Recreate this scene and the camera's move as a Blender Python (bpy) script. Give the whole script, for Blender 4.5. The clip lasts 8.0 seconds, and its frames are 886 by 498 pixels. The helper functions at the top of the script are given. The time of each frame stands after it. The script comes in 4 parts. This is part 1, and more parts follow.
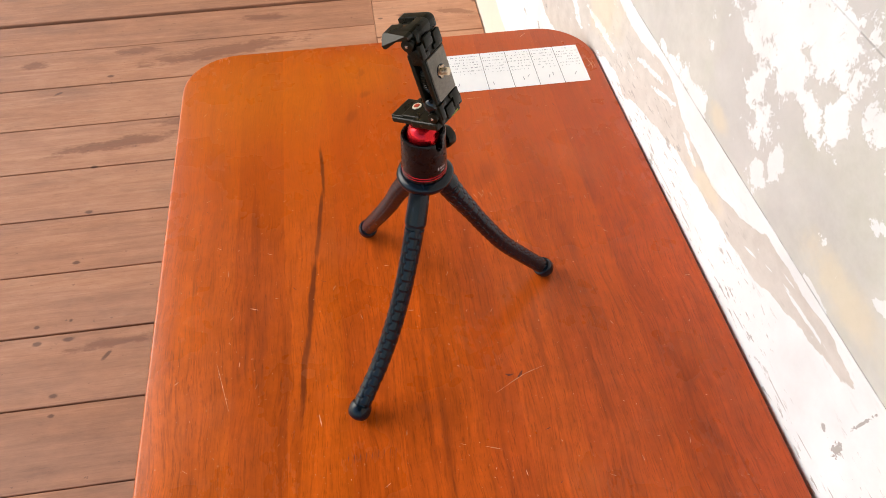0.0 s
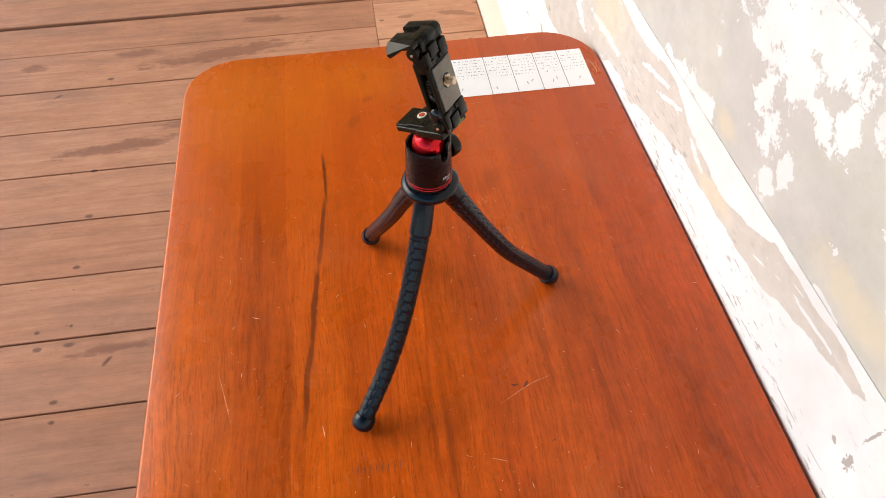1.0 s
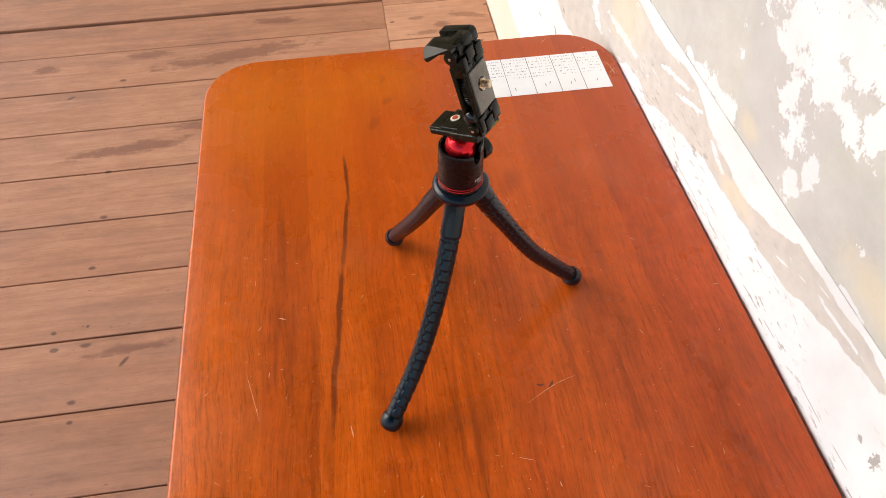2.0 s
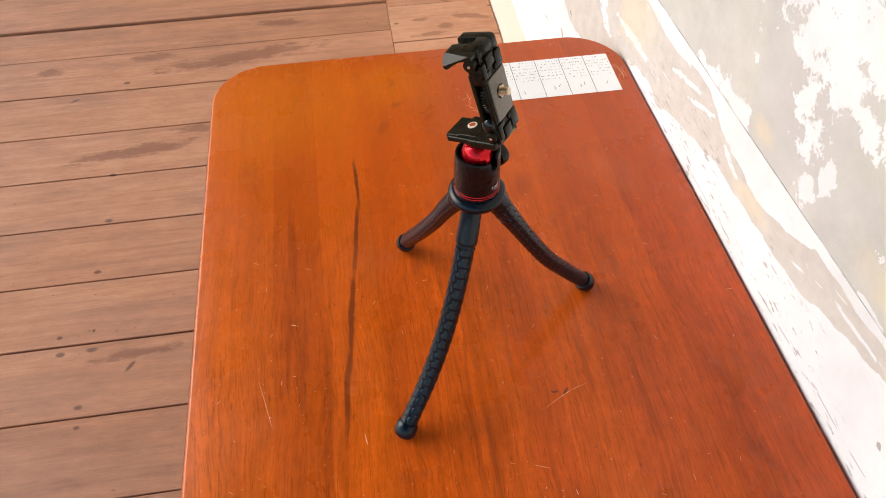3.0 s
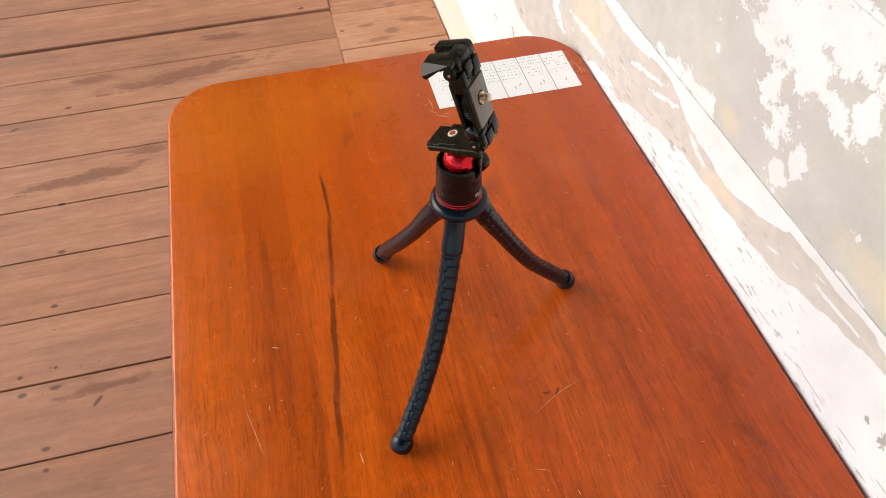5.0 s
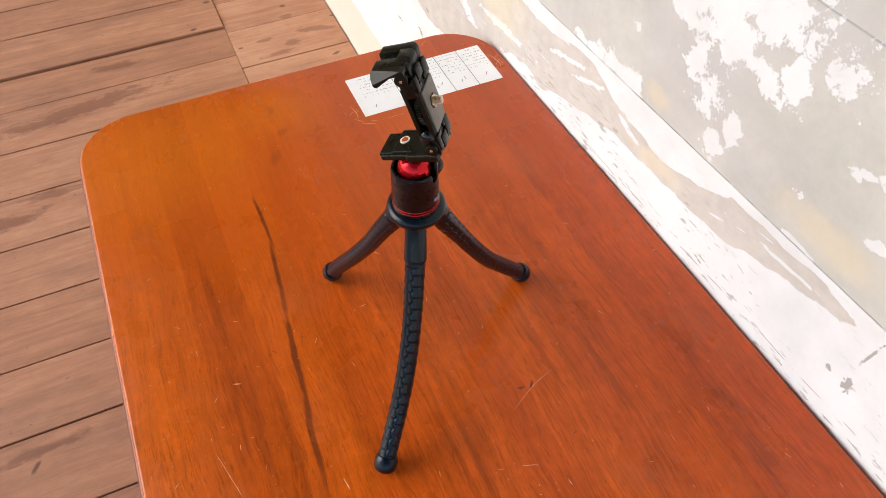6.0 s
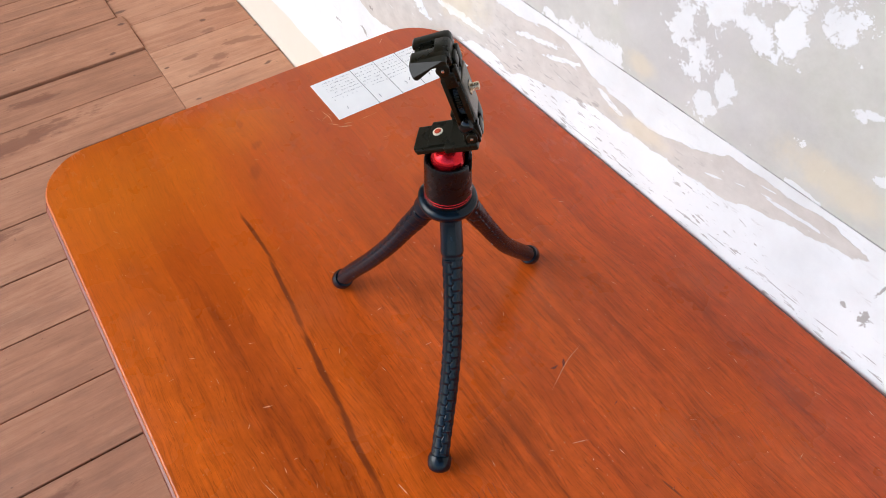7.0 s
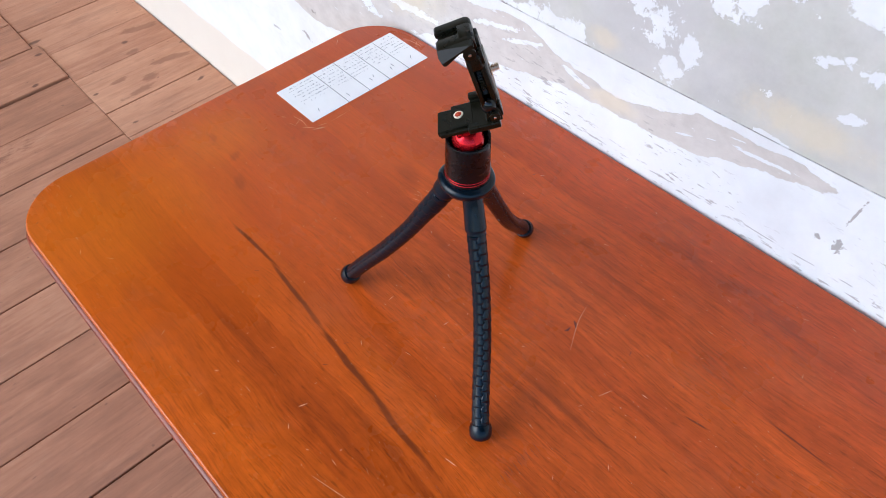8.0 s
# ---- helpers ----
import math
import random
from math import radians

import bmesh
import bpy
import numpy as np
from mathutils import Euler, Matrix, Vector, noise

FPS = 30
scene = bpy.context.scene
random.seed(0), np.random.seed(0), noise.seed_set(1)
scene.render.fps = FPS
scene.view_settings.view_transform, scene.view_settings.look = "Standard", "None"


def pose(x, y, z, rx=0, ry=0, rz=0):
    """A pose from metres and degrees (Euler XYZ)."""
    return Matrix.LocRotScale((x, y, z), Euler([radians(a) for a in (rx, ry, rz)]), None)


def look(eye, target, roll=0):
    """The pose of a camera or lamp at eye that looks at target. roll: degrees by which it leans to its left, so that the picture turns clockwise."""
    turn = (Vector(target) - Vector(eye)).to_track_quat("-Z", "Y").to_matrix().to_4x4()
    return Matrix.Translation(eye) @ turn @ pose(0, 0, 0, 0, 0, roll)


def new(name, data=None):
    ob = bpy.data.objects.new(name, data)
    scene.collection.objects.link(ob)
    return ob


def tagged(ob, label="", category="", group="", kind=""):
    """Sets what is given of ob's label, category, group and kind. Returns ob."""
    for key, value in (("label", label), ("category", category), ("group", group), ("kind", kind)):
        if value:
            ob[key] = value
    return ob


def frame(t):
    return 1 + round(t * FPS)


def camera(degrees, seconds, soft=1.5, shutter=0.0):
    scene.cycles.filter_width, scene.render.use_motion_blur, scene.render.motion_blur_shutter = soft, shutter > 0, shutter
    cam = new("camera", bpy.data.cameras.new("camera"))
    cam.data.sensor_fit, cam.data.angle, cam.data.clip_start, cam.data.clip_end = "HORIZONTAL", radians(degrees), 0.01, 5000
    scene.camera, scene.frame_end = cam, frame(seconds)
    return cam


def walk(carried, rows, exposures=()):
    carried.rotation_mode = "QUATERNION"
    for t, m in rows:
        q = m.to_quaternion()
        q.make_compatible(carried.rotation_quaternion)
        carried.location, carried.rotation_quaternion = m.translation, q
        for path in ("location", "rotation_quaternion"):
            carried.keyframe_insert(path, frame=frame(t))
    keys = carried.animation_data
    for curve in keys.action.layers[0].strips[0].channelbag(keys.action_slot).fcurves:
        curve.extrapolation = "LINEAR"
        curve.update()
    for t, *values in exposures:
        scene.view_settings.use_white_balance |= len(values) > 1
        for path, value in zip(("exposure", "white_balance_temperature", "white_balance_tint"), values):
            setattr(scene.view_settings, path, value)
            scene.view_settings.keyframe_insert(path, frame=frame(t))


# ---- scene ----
cam = camera(61.2, 8.0, soft=0.9)
PATH = [
    (0, (0.033, -0.013, 1.003), (0.205, 1.256, -0.533), -0.6),
    (0.5, (0.037, -0.008, 1.008), (0.208, 1.26, -0.53), -0.6),
    (1, (0.031, -0.001, 1.002), (0.202, 1.267, -0.535), -0.7),
    (1.5, (0.017, -0.002, 1.005), (0.187, 1.268, -0.531), -0.7),
    (3, (-0.004, 0.008, 1.008), (0.168, 1.276, -0.529), -0.8),
    (3.5, (-0.013, 0.015, 1.008), (0.163, 1.283, -0.529), -0.7),
    (4, (-0.02, 0.017, 1.006), (0.169, 1.284, -0.53), -0.8),
    (4.5, (-0.024, 0.02, 1.008), (0.208, 1.278, -0.529), -0.7),
    (5, (-0.027, 0.023, 1.007), (0.27, 1.268, -0.529), -0.7),
    (5.2, (-0.028, 0.025, 1.005), (0.313, 1.26, -0.53), -0.7),
    (6.3, (-0.079, 0.058, 0.997), (0.487, 1.206, -0.541), -0.6),
    (6.5, (-0.095, 0.068, 0.994), (0.503, 1.196, -0.546), -0.8),
    (7, (-0.132, 0.086, 0.993), (0.562, 1.157, -0.546), -0.7),
    (7.5, (-0.173, 0.101, 0.998), (0.606, 1.107, -0.545), -0.8),
    (8, (-0.211, 0.112, 1.005), (0.645, 1.053, -0.539), -0.7),
]
EXPOSURES = [(0, 0.95, 6750, 10), (5.0, 0.88, 6750, 10), (6.5, 0.83, 6350, 10), (8.0, 0.77, 5550, 10)]
walk(cam, [(t, look(eye, target, roll)) for t, eye, target, roll in PATH], EXPOSURES)

# ---- light ----
world = bpy.data.worlds.new("world")
scene.world = world
world.use_nodes = True
sky = world.node_tree.nodes.new("ShaderNodeTexSky")
sky.sky_type, sky.sun_disc, sky.sun_elevation, sky.sun_rotation = "NISHITA", False, radians(33), radians(-62)
world.node_tree.links.new(sky.outputs[0], world.node_tree.nodes["Background"].inputs[0])
world.node_tree.nodes["Background"].inputs[1].default_value = 0.15
sun = new("sun", bpy.data.lights.new("sun", "SUN"))
sun.data.energy, sun.data.angle, sun.data.color = 1.3, radians(45), (1.0, 0.93, 0.84)
sun.matrix_world = look((-3.2, 2.1, 2.7), (0.1, 0.4, 0.4))

# ---- materials ----
class Mat:
    """A node material with short calls."""

    def __init__(self, name, rough=0.5, metal=0.0, colour=(0.5, 0.5, 0.5)):
        self.mat = bpy.data.materials.new(name)
        self.mat.use_nodes = True
        self.nt = self.mat.node_tree
        self.bsdf = self.nt.nodes["Principled BSDF"]
        self.put("Roughness", rough)
        self.put("Metallic", metal)
        self.put("Base Color", colour)
        self.coord = self.node("ShaderNodeTexCoord").outputs["Object"]

    def node(self, kind, **values):
        n = self.nt.nodes.new(kind)
        for key, value in values.items():
            setattr(n, key, value)
        return n

    def link(self, value, slot):
        if isinstance(value, bpy.types.NodeSocket):
            self.nt.links.new(value, slot)
        elif isinstance(value, tuple) and len(value) == 3 and slot.type == "RGBA":
            slot.default_value = (*value, 1)
        else:
            slot.default_value = value

    def put(self, key, value):
        self.link(value, self.bsdf.inputs[key])

    def math(self, op, a, b=0.0, c=0.0, clamp=False):
        n = self.node("ShaderNodeMath", operation=op, use_clamp=clamp)
        for slot, value in zip(n.inputs, (a, b, c)):
            self.link(value, slot)
        return n.outputs[0]

    def vec(self, op, a, b=(0, 0, 0)):
        n = self.node("ShaderNodeVectorMath", operation=op)
        self.link(a, n.inputs[0])
        if op == "SCALE":
            self.link(b, n.inputs["Scale"])
        else:
            self.link(b, n.inputs[1])
        return n.outputs["Value" if op in ("LENGTH", "DOT_PRODUCT", "DISTANCE") else "Vector"]

    def mapping(self, v, loc=(0, 0, 0), rot=(0, 0, 0), scale=(1, 1, 1), kind="POINT"):
        n = self.node("ShaderNodeMapping", vector_type=kind)
        self.link(v, n.inputs["Vector"])
        n.inputs["Location"].default_value, n.inputs["Rotation"].default_value, n.inputs["Scale"].default_value = loc, rot, scale
        return n.outputs[0]

    def noise(self, v, scale, detail=4.0, rough=0.55, distort=0.0, colour=False):
        n = self.node("ShaderNodeTexNoise")
        self.link(v, n.inputs["Vector"])
        for key, value in (("Scale", scale), ("Detail", detail), ("Roughness", rough), ("Distortion", distort)):
            n.inputs[key].default_value = value
        return n.outputs["Color" if colour else "Fac"]

    def step(self, value, low, high, to_low=0.0, to_high=1.0):
        n = self.node("ShaderNodeMapRange", interpolation_type="SMOOTHSTEP")
        for slot, v in zip(n.inputs, (value, low, high, to_low, to_high)):
            self.link(v, slot)
        return n.outputs[0]

    def ramp(self, value, stops):
        n = self.node("ShaderNodeValToRGB")
        self.link(value, n.inputs[0])
        e = n.color_ramp.elements
        while len(e) < len(stops):
            e.new(0.5)
        for slot, (at, colour) in zip(e, stops):
            slot.position, slot.color = at, (*colour, 1)
        return n.outputs[0]

    def mix(self, fac, a, b, blend="MIX"):
        n = self.node("ShaderNodeMix", data_type="RGBA", blend_type=blend)
        self.link(fac, n.inputs[0])
        self.link(a, n.inputs[6])
        self.link(b, n.inputs[7])
        return n.outputs[2]

    def split(self, v):
        n = self.node("ShaderNodeSeparateXYZ")
        self.link(v, n.inputs[0])
        return n.outputs

    def join(self, x, y, z=0.0):
        n = self.node("ShaderNodeCombineXYZ")
        for slot, v in zip(n.inputs, (x, y, z)):
            self.link(v, slot)
        return n.outputs[0]

    def curve(self, value, points, low=0.0, high=1.2):
        """A smooth line through (at, height) points."""
        n = self.node("ShaderNodeFloatCurve")
        self.link(self.math("DIVIDE", self.math("SUBTRACT", value, low), high - low), n.inputs["Value"])
        line = n.mapping.curves[0]
        for k, (at, height) in enumerate(points):
            spot = ((at - low) / (high - low), height)
            if k < 2:
                line.points[k].location = spot
            else:
                line.points.new(*spot)
        n.mapping.update()
        return n.outputs[0]

    def spots(self, v, items):
        """The least distance, 1 at the rim, to ellipses (x, y, half length, half width, degrees)."""
        best = None
        for x, y, a, b, turn in items:
            d = self.vec("LENGTH", self.mapping(v, (x, y, 0), (0, 0, radians(turn)), (a, b, 1), "TEXTURE"))
            best = d if best is None else self.math("MINIMUM", best, d)
        return best

    def bump(self, height, strength, distance):
        n = self.node("ShaderNodeBump")
        self.link(height, n.inputs["Height"])
        n.inputs["Strength"].default_value, n.inputs["Distance"].default_value = strength, distance
        self.put("Normal", n.outputs[0])


def mat_table():
    m = Mat("varnished_wood", 0.32)
    p = m.coord
    x, y, z = m.split(p)
    wob = m.noise(m.mapping(p, scale=(3, 1.6, 6)), 1.0, 2)
    lane_x = m.math("ADD", x, m.math("MULTIPLY", m.math("SUBTRACT", wob, 0.5), 0.006))
    ramp = m.node("ShaderNodeValToRGB")
    ramp.color_ramp.interpolation = "CONSTANT"
    m.link(m.math("DIVIDE", m.math("ADD", lane_x, 0.19), 0.545), ramp.inputs[0])
    e = ramp.color_ramp.elements
    while len(e) < len(LANES):
        e.new(0.5)
    for slot, (at, colour) in zip(e, LANES):
        slot.position, slot.color = (at + 0.19) / 0.545, (*colour, 1)
    bend = m.math("MULTIPLY", m.math("SUBTRACT", m.noise(m.mapping(p, scale=(9, 5, 5)), 1.0, 3), 0.5), 0.030)
    along = m.join(m.math("ADD", x, bend), y, z)
    grain = m.noise(m.mapping(along, scale=(130, 4.0, 30)), 1.0, 6, 0.62, 0.5)
    fine = m.noise(m.mapping(along, scale=(640, 30, 60)), 1.0, 3, 0.6)
    pores = m.noise(m.mapping(along, loc=(2, 3, 0), scale=(900, 75, 60)), 1.0, 2, 0.5)
    broad = m.noise(m.mapping(along, scale=(20, 3.0, 5)), 1.0, 6, 0.62, 0.3)
    mottle = m.noise(m.mapping(p, scale=(60, 26, 5)), 1.0, 7, 0.68, 0.3)
    k = m.math("MULTIPLY", m.step(broad, 0.30, 0.70, 0.90, 1.08), m.step(grain, 0.25, 0.7, 0.84, 1.10))
    k = m.math("MULTIPLY", k, m.step(mottle, 0.3, 0.7, 0.90, 1.08))
    k = m.math("MULTIPLY", k, m.step(fine, 0.30, 0.52, 0.78, 1.06))
    k = m.math("MULTIPLY", k, m.step(pores, 0.31, 0.39, 0.70, 1.0))
    cloud = m.noise(m.mapping(p, loc=(3, 7, 0), scale=(80, 60, 5)), 1.0, 6, 0.75)
    k = m.math("MULTIPLY", k, m.step(cloud, 0.3, 0.7, 0.91, 1.09))
    k = m.math("MULTIPLY", k, 1.08)
    # the far end's sheen is put into the colour: grain fades, the wood lightens
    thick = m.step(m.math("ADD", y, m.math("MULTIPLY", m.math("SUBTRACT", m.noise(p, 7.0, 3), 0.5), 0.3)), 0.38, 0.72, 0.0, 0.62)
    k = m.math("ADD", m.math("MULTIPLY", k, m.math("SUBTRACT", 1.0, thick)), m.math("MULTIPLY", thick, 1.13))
    col = m.vec("SCALE", ramp.outputs[0], k)
    # honey-coloured varnish towards one corner, with a warm reflection put into the colour
    honey = m.math("ADD", m.spots(p, HONEY), m.math("MULTIPLY", m.math("SUBTRACT", broad, 0.5), 0.8))
    col = m.mix(m.step(honey, 1.2, 0.3, 0.0, 0.62), col, m.vec("SCALE", m.join(0.54, 0.130, 0.0045), k))
    col = m.mix(m.step(broad, 0.44, 0.28, 0.0, 0.13), col, (0.27, 0.038, 0.005))
    blot = m.noise(m.mapping(p, loc=(5, 2, 0), scale=(48, 30, 5)), 1.0, 5, 0.62, 0.6)
    col = m.mix(m.step(blot, 0.62, 0.74, 0.0, 0.30), col, (0.20, 0.028, 0.005))
    # dark streaks in the figure of the wood
    q = m.join(m.math("ADD", x, m.math("MULTIPLY", m.math("SUBTRACT", m.noise(m.mapping(p, scale=(4, 14, 1)), 1.0, 3), 0.5), 0.005)), y)
    d = m.math("ADD", m.spots(q, STREAKS), m.math("MULTIPLY", m.math("SUBTRACT", m.noise(m.mapping(p, scale=(300, 40, 1)), 1.0, 4, 0.6), 0.5), 1.1))
    col = m.mix(m.step(d, 1.25, 0.50, 0.0, 0.78), col, (0.105, 0.022, 0.007))
    d2 = m.math("ADD", m.spots(q, SHADES), m.math("MULTIPLY", m.math("SUBTRACT", grain, 0.5), 1.8))
    col = m.mix(m.step(d2, 1.4, 0.3, 0.0, 0.34), col, (0.15, 0.024, 0.006))
    dust = m.step(m.noise(m.mapping(p, loc=(9, 9, 9), scale=(330, 260, 5)), 1.0, 2, 0.5), 0.70, 0.77, 0.0, 0.46)
    col = m.mix(dust, col, (0.62, 0.30, 0.14))
    # hazy rubbed patches and short pale scuffs in the varnish
    haze = m.step(m.noise(m.mapping(p, loc=(4, 1, 2), scale=(16, 11, 3)), 1.0, 5, 0.6), 0.52, 0.74, 0.0, 0.24)
    rub = m.step(m.noise(m.mapping(p, loc=(7, 3, 1), rot=(0, 0, radians(35)), scale=(90, 420, 5)), 1.0, 3, 0.6), 0.64, 0.72, 0.0, 0.30)
    rub = m.math("MULTIPLY", rub, m.step(m.noise(m.mapping(p, loc=(1, 5, 8), scale=(14, 14, 3)), 1.0, 3), 0.48, 0.62))
    col = m.mix(m.math("ADD", haze, rub, clamp=True), col, (0.50, 0.122, 0.038))
    m.put("Base Color", col)
    smear = m.noise(p, 9.0, 4, 0.6)
    scuff = m.noise(m.mapping(p, scale=(70, 30, 40)), 1.0, 5, 0.7)
    m.put("Roughness", m.math("ADD", m.step(smear, 0.3, 0.75, 0.24, 0.38), m.step(scuff, 0.55, 0.8, 0.0, 0.12)))
    m.put("Specular IOR Level", 0.22)
    m.put("Coat Weight", 0.20)
    m.put("Coat Roughness", 0.16)
    m.bump(m.math("ADD", grain, m.math("MULTIPLY", scuff, 0.6)), 0.10, 0.0007)
    return m.mat


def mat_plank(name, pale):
    """Old boards; pale ones are sandier, less stained and lightened as if by wall bounce."""
    m = Mat(name, 0.72)
    p = m.coord
    info = m.node("ShaderNodeObjectInfo").outputs["Random"]
    shift = m.vec("ADD", p, m.join(m.math("MULTIPLY", info, 37.0), m.math("MULTIPLY", info, 11.0), 0.0))
    grain = m.noise(m.mapping(shift, scale=(3.2, 60, 20)), 1.0, 7, 0.66, 0.8)
    fine = m.noise(m.mapping(shift, scale=(20, 330, 40)), 1.0, 4, 0.65)
    broad = m.noise(m.mapping(shift, scale=(2.4, 9, 2)), 1.0, 5, 0.6, 0.5)
    patch = m.noise(m.mapping(shift, scale=(11, 26, 2)), 1.0, 7, 0.7)
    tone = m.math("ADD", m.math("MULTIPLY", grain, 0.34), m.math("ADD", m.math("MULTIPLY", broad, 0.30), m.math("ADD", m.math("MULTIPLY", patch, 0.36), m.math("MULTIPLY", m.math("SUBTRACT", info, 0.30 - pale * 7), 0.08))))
    col = m.ramp(tone, [(0.30, (0.210, 0.091, 0.048)), (0.42, (0.345, 0.154, 0.082)), (0.53, (0.445, 0.203, 0.109)), (0.70, (0.59, 0.308, 0.178))])
    f = m.step(fine, 0.28, 0.5, 0.86, 1.0)
    col = m.mix(1.0, col, m.join(f, f, f), "MULTIPLY")
    x, y, z = m.split(p)
    ragged = m.math("MULTIPLY", m.math("SUBTRACT", m.noise(m.mapping(p, scale=(22, 60, 1)), 1.0, 6, 0.7), 0.5), 3.4)
    q = m.join(x, y)
    d = m.math("ADD", m.spots(q, FLOOR_STAINS), ragged)
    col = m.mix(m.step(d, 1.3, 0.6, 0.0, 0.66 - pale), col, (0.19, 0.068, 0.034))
    k = m.math("ADD", m.spots(q, FLOOR_KNOTS), m.math("MULTIPLY", ragged, 0.5))
    col = m.mix(m.step(k, 0.95, 0.35, 0.0, 0.75), col, (0.085, 0.036, 0.021))
    grime = m.step(m.noise(m.mapping(p, scale=(4, 18, 1)), 1.0, 8, 0.72), 0.50, 0.70, 0.0, 0.32)
    col = m.mix(grime, col, (0.17, 0.085, 0.055))
    specks = m.step(m.noise(m.mapping(p, scale=(70, 110, 1)), 1.0, 3, 0.6), 0.67, 0.73, 0.0, 0.5)
    col = m.mix(specks, col, (0.11, 0.055, 0.035))
    m.put("Base Color", col)
    m.put("Roughness", m.step(broad, 0.3, 0.7, 0.62, 0.82))
    m.bump(m.math("ADD", grain, m.math("MULTIPLY", fine, 0.6)), 0.32, 0.0014)
    return m.mat


def mat_wall():
    m = Mat("peeling_wall", 0.85)
    p = m.coord
    x, y, z = m.split(p)
    warp = m.noise(m.mapping(p, scale=(1, 7, 7)), 1.0, 5, 0.6)
    warp2 = m.noise(m.mapping(p, loc=(3, 5, 9), scale=(1, 26, 26)), 1.0, 9, 0.72)
    ragged = m.math("ADD", m.math("MULTIPLY", m.math("SUBTRACT", warp, 0.5), 0.9), m.math("MULTIPLY", m.math("SUBTRACT", warp2, 0.5), 2.6))
    q = m.join(m.math("ADD", y, m.math("MULTIPLY", m.math("SUBTRACT", warp2, 0.5), 0.02)), z)
    cement = m.ramp(m.noise(m.mapping(p, scale=(1, 14, 16)), 1.0, 9, 0.7), [(0.3, (0.49, 0.488, 0.45)), (0.5, (0.575, 0.575, 0.535)), (0.7, (0.65, 0.65, 0.61))])
    stain = m.noise(m.mapping(p, loc=(1, 2, 3), scale=(1, 9, 7)), 1.0, 5, 0.6)
    cement = m.mix(m.step(stain, 0.44, 0.70, 0.0, 0.6), cement, (0.505, 0.53, 0.44))
    lilac = m.noise(m.mapping(p, loc=(6, 3, 1), scale=(1, 5, 5)), 1.0, 4, 0.6)
    cement = m.mix(m.step(lilac, 0.48, 0.66, 0.0, 0.5), cement, (0.53, 0.52, 0.53))
    paint = m.ramp(m.noise(m.mapping(p, scale=(1, 16, 16)), 1.0, 6, 0.6), [(0.3, (0.72, 0.74, 0.745)), (0.6, (0.805, 0.83, 0.84))])
    buff = m.ramp(m.noise(m.mapping(p, scale=(1, 40, 60)), 1.0, 6, 0.65), [(0.3, (0.545, 0.515, 0.475)), (0.65, (0.645, 0.615, 0.572))])
    # the lower band is painted, with a long bare strip between two ragged edges
    level = m.math("ADD", z, m.math("MULTIPLY", m.math("SUBTRACT", y, 0.40), 0.022))
    rough_edge = m.math("ADD", m.math("MULTIPLY", m.math("SUBTRACT", m.noise(m.mapping(p, loc=(4, 4, 4), rot=(radians(8), 0, 0), scale=(1, 16, 50)), 1.0, 8, 0.65), 0.5), 0.022),
                        m.math("MULTIPLY", m.math("SUBTRACT", warp2, 0.5), 0.010))
    inside = m.math("MINIMUM", m.math("SUBTRACT", m.curve(y, BAND_TOP), level), m.math("SUBTRACT", level, m.curve(y, BAND_FOOT)))
    bare = m.step(m.math("ADD", inside, rough_edge), -0.0004, 0.0004)
    tongues = m.step(m.math("ADD", m.spots(m.join(y, level), WALL_SLIVERS), m.math("MULTIPLY", m.math("SUBTRACT", m.noise(m.mapping(p, loc=(1, 6, 2), scale=(1, 60, 120)), 1.0, 8, 0.7), 0.5), 4.0)), 0.95, 1.05)
    slivers = m.step(m.noise(m.mapping(p, loc=(8, 2, 5), rot=(radians(10), 0, 0), scale=(1, 26, 170)), 1.0, 5, 0.6), 0.66, 0.68, 1.0, 0.0)
    bare = m.math("MULTIPLY", m.math("MULTIPLY", bare, tongues), slivers)
    low = m.mix(bare, paint, buff)
    chip = m.step(m.noise(m.mapping(p, scale=(1, 55, 260)), 1.0, 5, 0.65), 0.60, 0.62)
    chip = m.math("MULTIPLY", m.math("MULTIPLY", chip, m.step(y, 0.62, 0.85, 1.0, 0.12)), m.math("MULTIPLY", m.step(z, 0.462, 0.50, 1.0, 0.10), m.step(m.noise(m.mapping(p, scale=(1, 9, 16)), 1.0, 3), 0.43, 0.53)))
    low = m.mix(m.math("MULTIPLY", chip, 0.75), low, (0.36, 0.34, 0.32))
    # the upper band is bare cement with patches of old paint
    torn = m.math("ADD", m.math("MULTIPLY", m.math("SUBTRACT", warp, 0.5), 1.0), m.math("MULTIPLY", m.math("SUBTRACT", m.noise(m.mapping(p, loc=(2, 8, 6), scale=(1, 34, 34)), 1.0, 10, 0.74), 0.5), 6.0))
    flakes = m.step(m.math("ADD", m.spots(q, WALL_PAINT), torn), 1.04, 0.98)
    crumbs = m.step(m.noise(m.mapping(p, loc=(7, 1, 4), scale=(1, 44, 50)), 1.0, 6, 0.65), 0.685, 0.695)
    high = m.mix(m.math("MAXIMUM", flakes, crumbs), cement, paint)
    top = m.step(m.math("ADD", level, m.math("MULTIPLY", m.math("SUBTRACT", warp2, 0.5), 0.006)), 0.5235, 0.5255)
    col = m.mix(top, low, high)
    cream = m.step(m.math("ADD", m.spots(q, WALL_CREAM), m.math("MULTIPLY", ragged, 0.8)), 1.45, 0.35, 0.0, 0.46)
    col = m.mix(cream, col, (0.73, 0.63, 0.43))
    crack = m.math("ABSOLUTE", m.math("SUBTRACT", level, 0.5247))
